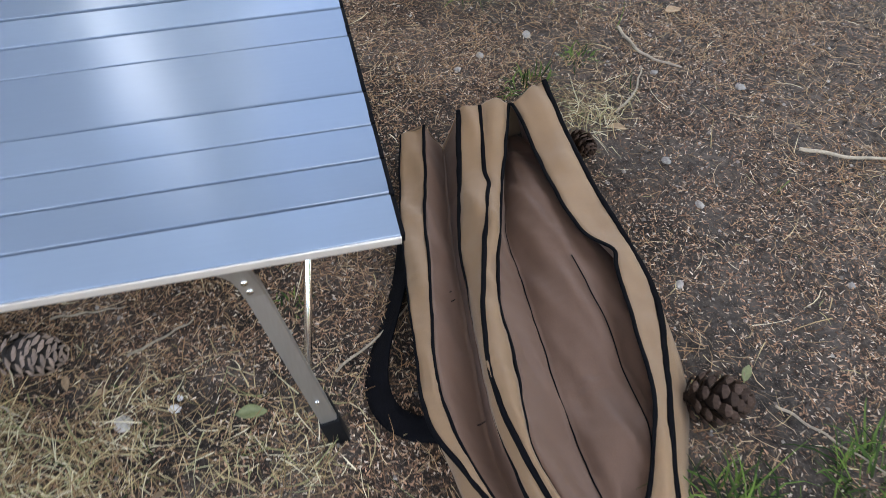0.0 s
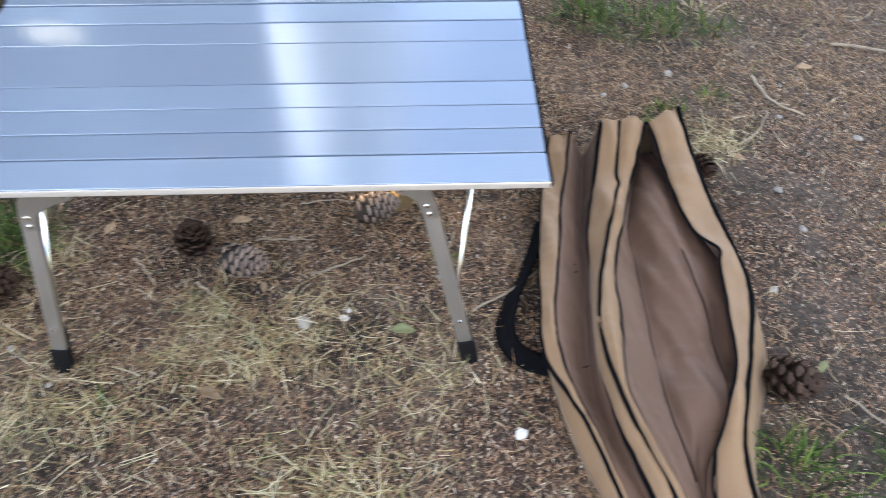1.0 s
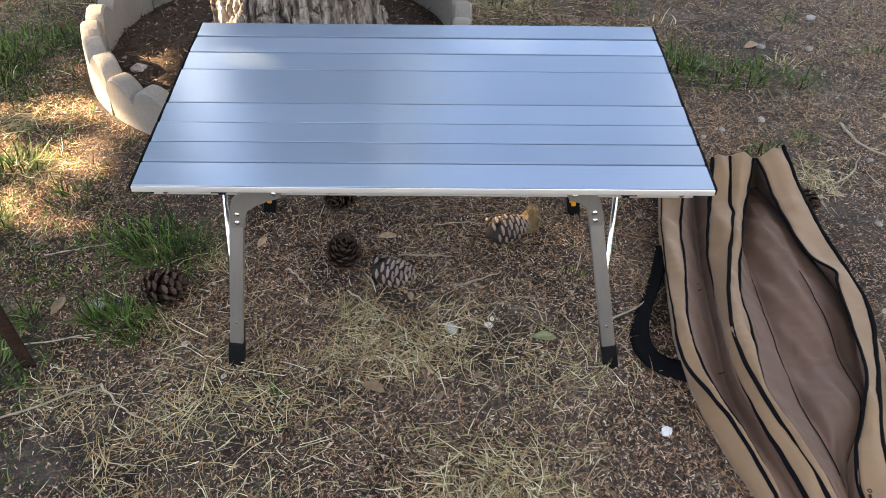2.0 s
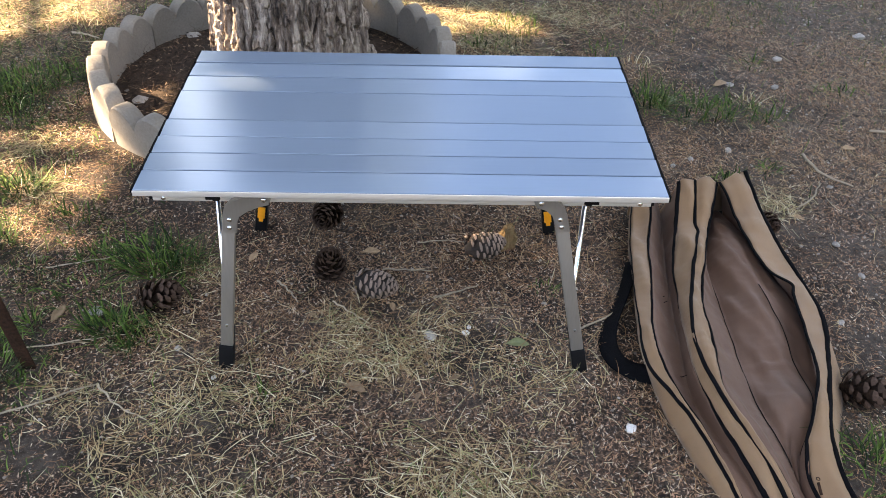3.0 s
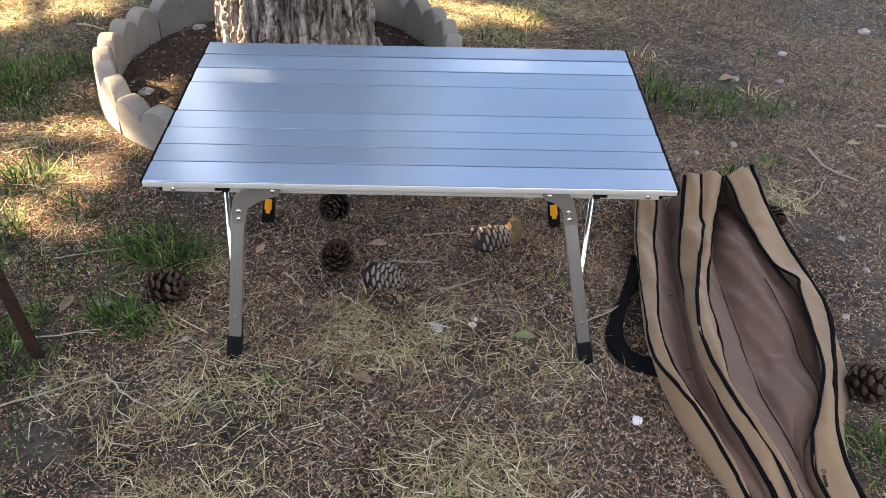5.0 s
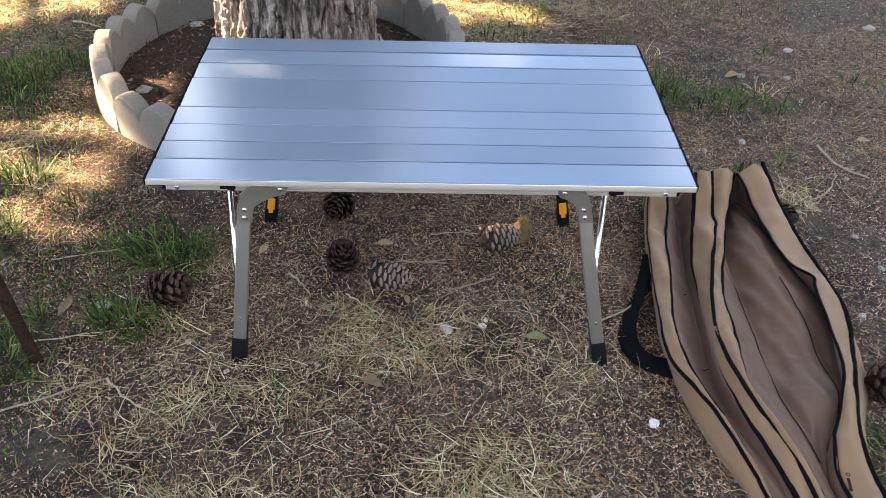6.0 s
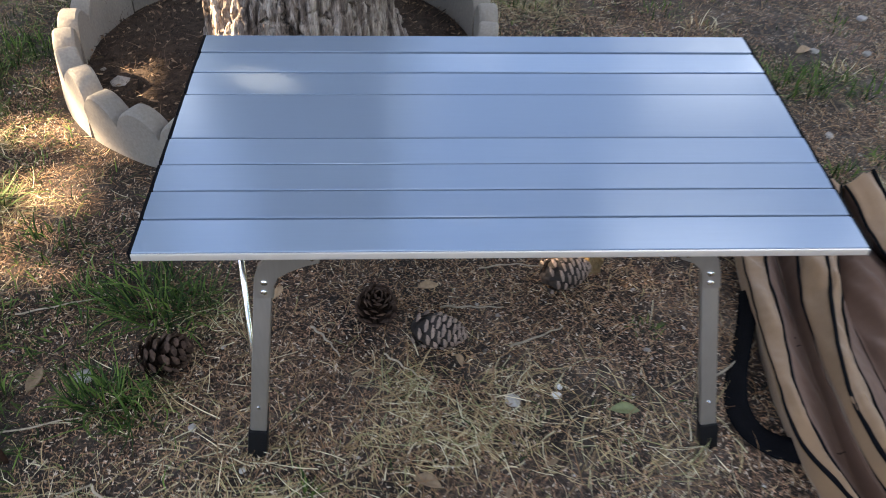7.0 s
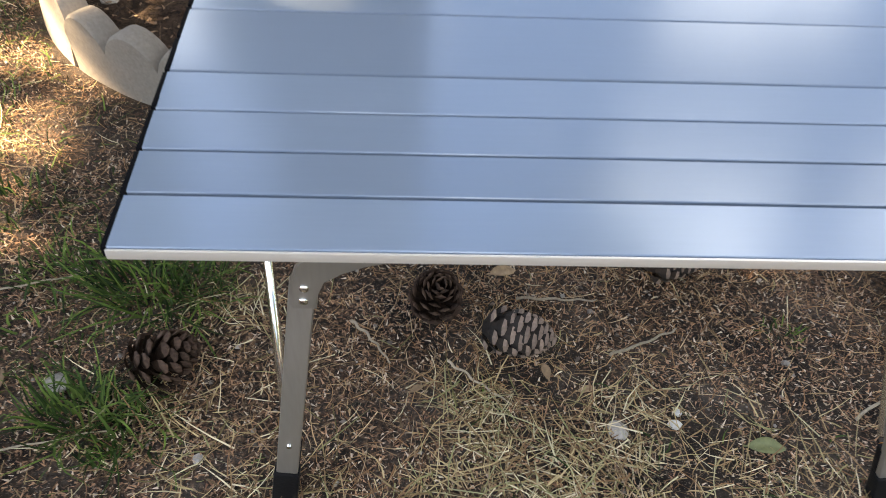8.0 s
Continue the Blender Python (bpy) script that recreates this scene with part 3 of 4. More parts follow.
def cloth(names, seed, sag=0.0, across=6, along=170):
    """A sheet hung between some of the long lines, with drape and creases."""
    bm = bmesh.new()
    rows = []
    for i in range(along + 1):
        u = i / along
        key = [bag_point(n, u) for n in names]
        row = []
        for k in range(len(key) - 1):
            for j in range(across if k < len(key) - 2 else across + 1):
                f = j / across
                p = key[k].lerp(key[k + 1], f)
                hump = math.sin(math.pi * f)
                q = Vector((p.x * 16, p.y * 7, seed * 3.7))
                p.z += sag * hump + hump * (0.006 if seed in (2, 4) else 0.017) * noise.noise(q) + hump * 0.005 * noise.noise(q * 2.6) + (0.35 + hump) * 0.020 * (0.28 - min(0.28, abs(noise.noise(Vector((p.x * 20 + p.y * 4, p.y * 2.4, seed * 1.9)))))) + 0.0016 * noise.noise(Vector((p.x * 48, p.y * 32, seed))) + 0.0012 * noise.noise(Vector((p.x * 110, p.y * 80, seed)))
                p.z = max(p.z, 0.003)
                row.append(bm.verts.new(p))
        rows.append(row)
    for a, b in zip(rows, rows[1:]):
        for k in range(len(a) - 1):
            bm.faces.new((a[k], a[k + 1], b[k + 1], b[k]))
    return bm


def sheet(name_, names, seed, mat, label, sag=0.0, across=5):
    ob = part(name_, cloth(names, seed, sag, across), mat, bag, label)
    md = ob.modifiers.new("thickness", "SOLIDIFY")
    md.thickness, md.offset = 0.0016, 0
    return ob


sheet("outer_panel", ("foot_a", "edge_a", "rim_a"), 1, TAN, "tan canvas side panel", 0.002)
sheet("lining", ("rim_a", "floor_a", "rim_b"), 2, LINING, "brown lining of the narrow pocket", -0.004, 7)
sheet("divider", ("rim_b", "rim_c", "rim_d"), 3, TAN, "folded tan divider between the pockets", 0.004)
sheet("lining", ("rim_d", "fold_a", "belly", "fold_b", "wall_e", "rim_e"), 4, LINING, "brown lining of the wide pocket", 0.0, 7)
sheet("flap", ("rim_e", "edge_b", "foot_b"), 5, TAN, "tan canvas flap", 0.003)
# width of each binding along its line; where the cloth folds over it, it disappears under the fold
for line, widths in (("edge_a", [0.0016, 0.0016, 0.0016, 0.0018, 0.0040, 0.0052, 0.0050]), ("rim_a", [0.0030, 0.0028, 0.0026, 0.0026, 0.0026, 0.0018, 0.0008]),
                     ("rim_b", [0.0050, 0.0044, 0.0022, 0.0005, 0.0005, 0.0050, 0.0060]), ("rim_c", [0.0046, 0.0042, 0.0042, 0.0040, 0.0046, 0.0050, 0.0046]),
                     ("rim_d", [0.0036, 0.0034, 0.0030, 0.0030, 0.0028, 0.0012, 0.0008]), ("rim_e", [0.0036, 0.0034, 0.0036, 0.0034, 0.0034, 0.0036, 0.0042]),
                     ("edge_b", [0.0056, 0.0056, 0.0050, 0.0054, 0.0052, 0.0058, 0.0060])):
    bm = bmesh.new()
    pts = [bag_point(line, i / 140) + Vector((0, 0, 0.0025)) for i in range(141)]
    tube(bm, pts, 1.0, 8, 0.7, lambda t, w=widths: max(0.0004, glide(w, t)) * (1 + 0.12 * noise.noise(Vector((t * 60, w[0] * 900, 0)))))
    part("binding", bm, BINDING, bag, "black woven edge binding")
for line, u0, u1 in (("fold_a", 0.24, 0.90), ("fold_b", 0.38, 0.86)):
    bm = bmesh.new()
    tube(bm, [bag_point(line, u0 + (u1 - u0) * i / 60) + Vector((0, 0, 0.0030)) for i in range(61)], 0.0011, 6)
    part("seam", bm, BINDING, bag, "dark stitched seam")

for x, y, z in ((0.548, 0.215, 0.020), (0.550, 0.198, 0.020), (0.772, 0.225, 0.024), (0.766, 0.208, 0.024), (0.540, -0.02, 0.018)):
    bm = bmesh.new()
    tube(bm, [(x - 0.014, y + 0.001, z + 0.004), (x - 0.004, y, z), (x + 0.006, y, z), (x + 0.015, y + 0.002, z + 0.003)], 0.0009, 5)
    part("stitching", bm, BINDING, bag, "short dark row of stitching")


def end_panel(u, y_out):
    bm = bmesh.new()
    names = ["foot_a", "edge_a", "rim_a", "rim_b", "rim_c", "rim_d", "rim_e", "edge_b", "foot_b"] if u > 0.5 else ["foot_a", "edge_a", "rim_a", "floor_a", "rim_b", "rim_c", "rim_d", "fold_a", "rim_e", "edge_b", "foot_b"]
    tops = [bag_point(n, u) for n in names]
    rows = []
    for j in range(7):
        f = j / 6
        row = []
        for k, p in enumerate(tops):
            row.append(bm.verts.new((p.x + 0.006 * math.sin(3 * k) * f, p.y + y_out * math.sin(f * math.pi / 2) + 0.004 * math.sin(5 * k + 1) * f, p.z * (1 - f ** 1.6) + 0.003)))
        rows.append(row)
    for a, b in zip(rows, rows[1:]):
        for k in range(len(a) - 1):
            bm.faces.new((a[k], a[k + 1], b[k + 1], b[k]))
    bmesh.ops.subdivide_edges(bm, edges=bm.edges[:], cuts=2, use_grid_fill=True, smooth=0.6)
    ob = part("end_panel", bm, TAN, bag, "gathered tan canvas end panel")
    md = ob.modifiers.new("thickness", "SOLIDIFY")
    md.thickness = 0.0016
    return ob


end_panel(1.0, -0.012)
end_panel(0.0, 0.02)
# zip pull at the near end, carry strap looped on the soil
bm = bmesh.new()
beam(bm, (0.696, -0.300, 0.064), (0.698, -0.318, 0.054), 0.005, 0.002, (1, 0, 0), 0.0008)
tube(bm, [(0.6955 + 0.003 * math.cos(a), -0.297 + 0.003 * math.sin(a), 0.069) for a in (k * math.pi / 5 for k in range(11))], 0.0008, 6)
part("zip_pull", bm, RUST, bag, "small dark metal zip pull")


def strap_points():
    ctrl = [(0.515, 0.33), (0.493, 0.27), (0.462, 0.20), (0.430, 0.13), (0.416, 0.075), (0.424, 0.03), (0.450, 0.002), (0.482, -0.012), (0.505, -0.02)]
    hs = [0.03, 0.022, 0.016, 0.016, 0.014, 0.013, 0.013, 0.016, 0.02]
    return [Vector((glide([c[0] for c in ctrl], i / 60), glide([c[1] for c in ctrl], i / 60), glide(hs, i / 60))) for i in range(61)]


bm = bmesh.new()
pts = strap_points()
rows = []
for i, p in enumerate(pts):
    d = (pts[min(i + 1, 60)] - pts[max(i - 1, 0)]).normalized()
    n = Vector((-d.y, d.x, 0)).normalized()
    roll = 0.5 + 0.3 * math.sin(i * 0.12)
    w = n * math.cos(roll) + Vector((0, 0, 1)) * math.sin(roll)
    rows.append([bm.verts.new(p + w * s) for s in (-0.019, -0.007, 0.007, 0.019)])
for a, b in zip(rows, rows[1:]):
    for k in range(3):
        bm.faces.new((a[k], a[k + 1], b[k + 1], b[k]))
strap = part("strap", bm, WEBBING, bag, "looped black webbing carry strap")
md = strap.modifiers.new("thickness", "SOLIDIFY")
md.thickness, md.offset = 0.003, 0


# ---- pine trunk and its ring of edging stones ----
TRUNK = Vector((-0.39, 1.265, 0))


def bark_depth(a, z):
    """Long plates of uneven height with deep cracks between them, split again into flakes."""
    x, y = 0.22 * math.cos(a), 0.22 * math.sin(a)
    w = 0.45 * noise.noise(Vector((x * 12, y * 12, z * 5))) + 0.30 * noise.noise(Vector((x * 45, y * 45, z * 30)))
    d, c = noise.voronoi(Vector((x / 0.036 + 0.9 * w, y / 0.036 - 0.9 * w, z / 0.30 + 0.7 * w)))
    crack = min(1.0, (d[1] - d[0]) * 6.5)
    level = noise.cell(c[0] * 3.1)
    d2, c2 = noise.voronoi(Vector((x / 0.011 + w, y / 0.011 + w, z / 0.07 - w)))
    flake = min(1.0, (d2[1] - d2[0]) * 5)
    fibre = noise.noise(Vector((x * 330, y * 330, z * 28)))
    return 0.025 * crack ** 0.5 + 0.009 * level * crack + (0.0055 * flake + 0.006 * noise.cell(c2[0] * 5.3)) * crack + 0.003 * fibre


def build_trunk():
    n = 340
    heights = [0.70 * i / 220 - 0.02 for i in range(221)] + [0.70 + 6.5 * (i / 60) ** 1.2 for i in range(1, 61)]
    verts, faces = [], []
    for z in heights:
        r = 0.198 + 0.05 * math.exp(-max(z, 0) / 0.12) - 0.016 * z
        for k in range(n):
            a = 2 * math.pi * k / n
            rr = r + bark_depth(a, z) + 0.015 * math.sin(3 * a + 1) * math.exp(-max(z, 0) / 0.3)
            verts.append((rr * math.cos(a), rr * math.sin(a), z))
    for i in range(len(heights) - 1):
        for k in range(n):
            faces.append((i * n + k, i * n + (k + 1) % n, (i + 1) * n + (k + 1) % n, (i + 1) * n + k))
    return quick_mesh("trunk", verts, faces, BARK, False)


def leaf_cloud(rng, centres, size=0.11):
    """Needle sprays as many small crossed blades round given centres."""
    n = len(centres)
    u = rng.normal(size=(n, 3))
    u /= np.linalg.norm(u, axis=1)[:, None]
    v = np.cross(u, rng.normal(size=(n, 3)))
    v /= np.linalg.norm(v, axis=1)[:, None]
    L = size * rng.uniform(0.6, 1.3, n)[:, None]
    W = L * rng.uniform(0.25, 0.5, n)[:, None]
    verts = np.stack([centres - u * L - v * W * 0.3, centres - v * W, centres + u * L, centres + v * W], 1).reshape(-1, 3)
    return verts, np.arange(n * 4).reshape(n, 4)


pine = thing("pine_tree", TRUNK, "old pine tree with deeply furrowed grey-brown bark", "tree")
ob = new("trunk", build_trunk())
ob.parent = pine
rngp = np.random.RandomState(11)
bm = bmesh.new()
tips = []
for k in range(26):
    a, z = k * 2.399, 4.3 + 0.11 * k
    reach = 3.2 * (1 - k / 44)
    p0 = TRUNK + Vector((0.1 * math.cos(a), 0.1 * math.sin(a), z))
    p1 = TRUNK + Vector((reach * math.cos(a), reach * math.sin(a), z + 0.5 + 0.2 * math.sin(k)))
    mid = p0.lerp(p1, 0.5) + Vector((0, 0, -0.12))
    tube(bm, [p0, mid, p1], 0.045, 6, 1.0, lambda t: 1 - 0.75 * t)
    for j in range(5):
        tips.append(p0.lerp(p1, 0.35 + 0.16 * j))
part("limbs", bm, BARK, pine, "tapered bark-covered limbs")
# unseen crown; reach and spray count set to darken the ground behind the table
cent = np.array([tuple(t) for t in tips])
pts = cent[rngp.randint(0, len(cent), 42000)] + rngp.normal(size=(42000, 3)) * np.array([0.32, 0.32, 0.18])
v, f = leaf_cloud(rngp, pts - np.array(TRUNK))
crown = new("crown", quick_mesh("crown", v, f, FOLIAGE))
crown.parent = pine
tagged(crown, "dark green needle sprays", kind="stuff")

# unseen pine added between sun and table as shade; crown gaps place sun patches
GAPS = [(-0.90, 0.90, 0.0, 0.05, 0.0), (-0.93, 0.67, 0.0, 0.10, 0.03), (-1.08, 0.70, 0.0, 0.04, 0.03), (-1.04, 0.90, 0.0, 0.06, 0.01), (-0.92, 0.53, 0.0, 0.03, -0.01), (-1.03, 0.50, 0.0, 0.04, -0.01), (-0.83, 0.41, 0.0, 0.01, -0.02),
        (-1.50, 1.85, 0.0, 0.34, 0.20), (0.12, 1.78, 0.0, 0.20, 0.06), (0.42, 1.98, 0.0, 0.35, 0.07),
        (-0.2, 2.3, 0.0, 0.5, 0.12), (-0.74, 1.16, 0.0, -0.04, -0.02), (-1.0, 1.16, 0.13, 0.045, 0.05), (-0.60, 1.17, 0.35, 0.35, 0.09),
        (-0.38, 0.375, 0.44, -0.02, -0.010), (0.190, 0.402, 0.03, -0.025, -0.014), (-0.12, 0.70, 0.0, 0.02, -0.03),
        (-0.91, 0.98, 0.08, 0.03, 0.02), (-0.79, 0.85, 0.08, 0.03, 0.0), (1.25, 2.9, 0.0, 0.4, 0.1), (0.9, 2.5, 0.0, 0.3, 0.06)]
shade_pine = thing("pine_tree", (-6.6, 4.1, 0), "tall unseen pine tree added to shade the table, with a broad dense crown", "tree")
bm = bmesh.new()
tube(bm, [(-6.6, 4.1, -0.05), (-6.55, 4.12, 2.0), (-6.5, 4.15, 4.5), (-6.4, 4.2, 7.5)], 0.26, 16, 1.0, lambda t: 1 - 0.6 * t)
part("trunk", bm, BARK, shade_pine)
bm = bmesh.new()
for k in range(14):
    a, z = k * 2.399, 3.0 + 0.17 * k
    tube(bm, [(-6.5, 4.15, z), (-6.5 + 1.1 * math.cos(a), 4.15 + 1.1 * math.sin(a), z + 0.15), (-6.5 + 2.3 * math.cos(a), 4.15 + 2.3 * math.sin(a), z + 0.5)], 0.032, 6, 1.0, lambda t: 1 - 0.75 * t)
part("limbs", bm, BARK, shade_pine)
N = 330000
gx, gy = rngp.uniform(-5.5, 6.0, N), rngp.uniform(-5.0, 6.5, N)
dist = rngp.uniform(6.0, 8.6, N)
keep = rngp.uniform(0, 1, N) < np.clip(3.1 - 0.95 * np.hypot(gx - 0.2, gy - 0.7) + 0.9 * (patchiness(gx, gy, 0.9, 21) - 0.5), 0, 1)
s = np.array(TO_SUN)
for cx, cy, cz, rx, ry in GAPS:
    hx, hy = cx - cz * s[0] / s[2], cy - cz * s[1] / s[2]
    ang = np.arctan2(gy - hy, gx - hx)
    edge = 1 + 0.35 * np.sin(3 * ang + cx * 9) + 0.25 * np.sin(5 * ang + cy * 5)
    keep &= ((gx - hx) / (rx + 0.12)) ** 2 + ((gy - hy) / (ry + 0.065)) ** 2 > edge
pts = np.stack([gx, gy, np.zeros(N)], 1)[keep] + s * dist[keep][:, None]
v, f = leaf_cloud(rngp, pts - np.array((-6.6, 4.1, 0)), 0.074)
crown = new("crown", quick_mesh("crown", v, f, FOLIAGE))
crown.parent = shade_pine
tagged(crown, "dense green needle sprays with gaps set for sun patches", kind="stuff")

# unseen tree ring added to cut horizon light: tall east and north-west, low elsewhere
def build_unseen_woods():
    rng = np.random.RandomState(77)
    verts, faces, count = [], [], 0
    for k in range(44):
        a = 2 * math.pi * (k + 0.35 * math.sin(k * 5.1)) / 44
        r = rng.uniform(12.5, 16.5)
        x, y = r * math.cos(a), r * math.sin(a)
        # north-west height set to darken the reflection on the table
        h = (17.0 if y > 5 and -9 < x < -1.2 else 7.5 if x > 6 and y < 5 else 3.4) * rng.uniform(0.85, 1.2)
        n = 1500 if h < 8 else 3600
        z = h * (0.06 + 0.94 * rng.rand(n) ** 1.2)
        rad = (0.35 + 1.9 * (1 - z / h)) * np.sqrt(rng.rand(n))
        t = rng.rand(n) * 6.283
        v, f = leaf_cloud(rng, np.stack([x + rad * np.cos(t), y + rad * np.sin(t), z], 1), 0.22)
        verts.append(v)
        faces.append(f + count)
        count += len(v)
    return np.concatenate(verts), np.concatenate(faces)


v, f = build_unseen_woods()
tagged(new("unseen_woods", quick_mesh("unseen_woods", v, f, FOLIAGE)), "dark green unseen pines added round the campsite to cut low sky light", "woods", kind="stuff")

RING = Vector((-0.44, 1.27, 0))


def build_shaded_soil():
    """Dark soil filling the ring, shade put into its colour, mounded towards the trunk."""
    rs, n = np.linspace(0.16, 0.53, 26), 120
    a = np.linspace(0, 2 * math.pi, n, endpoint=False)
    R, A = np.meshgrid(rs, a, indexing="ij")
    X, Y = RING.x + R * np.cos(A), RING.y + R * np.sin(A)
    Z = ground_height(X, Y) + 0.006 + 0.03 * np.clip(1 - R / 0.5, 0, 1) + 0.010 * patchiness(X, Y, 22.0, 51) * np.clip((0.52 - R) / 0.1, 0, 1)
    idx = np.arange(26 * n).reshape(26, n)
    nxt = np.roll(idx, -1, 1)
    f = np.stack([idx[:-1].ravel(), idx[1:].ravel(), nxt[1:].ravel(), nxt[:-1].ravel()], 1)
    ob = new("shade_darkened_soil", quick_mesh("shade_darkened_soil", np.stack([X.ravel(), Y.ravel(), Z.ravel()], 1), f, SHADED_SOIL, True))
    tagged(ob, "dark brown soil inside the ring of edging stones, darkened for shade", "soil", kind="structure")

    # bark chips and needles on the darkened soil
    rng, m = np.random.RandomState(61), 5200
    r, t = np.sqrt(rng.uniform(0.23 ** 2, 0.505 ** 2, m)), rng.rand(m) * 6.283
    x, y = RING.x + r * np.cos(t), RING.y + r * np.sin(t)
    z = ground_height(x, y) + 0.010 + 0.03 * np.clip(1 - r / 0.5, 0, 1) + rng.uniform(0, 0.008, m)
    long_ = rng.rand(m) < 0.5
    v, f = ribbons(rng, np.stack([x, y, z], 1), rng.rand(m) * 6.283, np.where(long_, rng.uniform(0.02, 0.06, m), rng.uniform(0.006, 0.022, m)), np.where(long_, 0.0012, rng.uniform(0.003, 0.010, m)),
                   rng.normal(size=m) * 0.3, rng.normal(size=m) * 0.12, rng.normal(size=m) * 0.7, 3)
    tagged(new("bark_litter", quick_mesh("bark_litter", v, f, CHIPS)), "dark bark chips and needles on the darkened soil round the trunk", "litter", kind="stuff")


build_shaded_soil()


def edging_stone(a0, a1, radius, top, seed):
    """A curved concrete edging stone: three scallops on top, rounded arrises."""
    rng = random.Random(seed)
    bm = bmesh.new()
    n, scallops, thick = 48, 3, 0.05
    tilt = rng.uniform(-0.10, 0.06)
    cols = []
    for i in range(n + 1):
        f = i / n
        a = a0 + (a1 - a0) * f
        bump = abs(math.sin(math.pi * f * scallops))
        h = top - 0.050 + 0.050 * bump ** 0.62
        col = []
        for off, z in ((0.0, -0.02), (0.0, h * 0.5), (0.0, h - 0.006), (0.006, h), (thick * 0.5, h + 0.001), (thick - 0.006, h), (thick, h - 0.006), (thick, h * 0.5), (thick, -0.02)):
            r = radius - off + tilt * z + 0.0012 * noise.noise(Vector((a * 20, z * 30, off * 50 + seed)))
            col.append(bm.verts.new((RING.x + r * math.cos(a), RING.y + r * math.sin(a), z)))
        cols.append(col)
    m = len(cols[0])
    for a, b in zip(cols, cols[1:]):
        for k in range(m - 1):
            bm.faces.new((a[k], a[k + 1], b[k + 1], b[k]))
    bm.faces.new([bm.verts.new(v.co) for v in cols[0]][::-1])
    bm.faces.new([bm.verts.new(v.co) for v in cols[-1]])
    bmesh.ops.recalc_face_normals(bm, faces=bm.faces[:])
    mid = (a0 + a1) / 2
    at = Vector((RING.x + radius * math.cos(mid), RING.y + radius * math.sin(mid), 0))
    bmesh.ops.translate(bm, verts=bm.verts, vec=-at)
    ob = new("edging_stone", mesh_from(bm, "edging_stone", CONCRETE))
    ob.location = at
    tagged(ob, "curved pale concrete edging stone with a scalloped top", "edging stone", "edging stones round the tree")


for k in range(10):
    a0 = radians(189 + 36 * k + 0.7)
    wobble = random.Random(40 + k)
    edging_stone(a0, a0 + radians(34.6), 0.566 + wobble.uniform(-0.010, 0.006), 0.142 + wobble.uniform(-0.008, 0.004), k + 1)


# ---- stones, leaves, twigs ----
def pebble(name_, at, size, label, category, group, seed, flat=0.7, mat=None):
    rng = random.Random(seed)
    bm = bmesh.new()
    bmesh.ops.create_icosphere(bm, subdivisions=2, radius=1.0)
    for v in bm.verts:
        q = v.co * 1.3 + Vector((seed * 2.3, 0, 0))
        v.co *= 1 + 0.35 * noise.noise(q) + 0.15 * noise.noise(q * 2.7)
        v.co.x *= size * 0.62
        v.co.y *= size * 0.5
        v.co.z *= size * 0.5 * flat
    bmesh.ops.rotate(bm, verts=bm.verts, cent=(0, 0, 0), matrix=Matrix.Rotation(rng.uniform(0, 6.28), 3, "Z"))
    ob = new(name_, mesh_from(bm, name_, mat or STONE, smooth=False))
    ob.location = (at[0], at[1], float(ground_height(at[0], at[1])) + size * (0.18 if flat > 0.5 else 0.06))
    return tagged(ob, label, category, group)


for i, (x, y, sz) in enumerate([(0.425, -0.14, 0.026), (0.125, 0.110, 0.019), (0.133, 0.128, 0.013), (0.897, 0.885, 0.026), (0.938, 0.163, 0.020), (1.05, 0.325, 0.021), (1.036, 0.444, 0.022),
                                (0.779, 0.839, 0.022), (1.62, 1.72, 0.05), (1.16, 1.28, 0.03), (1.02, 1.3, 0.03), (1.24, 1.5, 0.035), (-0.46, 0.06, 0.018), (-0.37, -0.02, 0.014),
                                (0.30, 0.21, 0.014), (1.28, 0.62, 0.024), (1.12, 0.70, 0.02), (0.72, 0.80, 0.02), (-0.02, 0.62, 0.014), (0.06, 0.60, 0.016), (1.22, 0.10, 0.016)]):
    pebble("pebble", (x, y), sz * 0.72, "small pale stone lying on the soil", "stone", "pale stones on the soil", i + 1, 0.7, WHITE_STONE if i < 3 else None)
pebble("flat_stone", (0.052, 0.103), 0.024, "flat grey stone half sunk in the soil", "stone", "", 60, 0.45)
pebble("flat_stone", (-0.655, 0.165), 0.03, "pale flat stone beside a grass tuft", "stone", "", 61, 0.6)
pebble("rock", (-0.83, 1.10), 0.048, "pale rock inside the edging ring", "rock", "rocks in the ring", 62, 0.8)
pebble("rock", (-0.79, 1.60), 0.045, "pale rock inside the edging ring", "rock", "rocks in the ring", 63, 0.7)
pebble("rock", (-0.70, 1.60), 0.04, "pale rock inside the edging ring", "rock", "rocks in the ring", 64, 0.8)
pebble("rock", (-0.89, 1.17), 0.025, "pale rock inside the edging ring", "rock", "rocks in the ring", 65, 0.8)


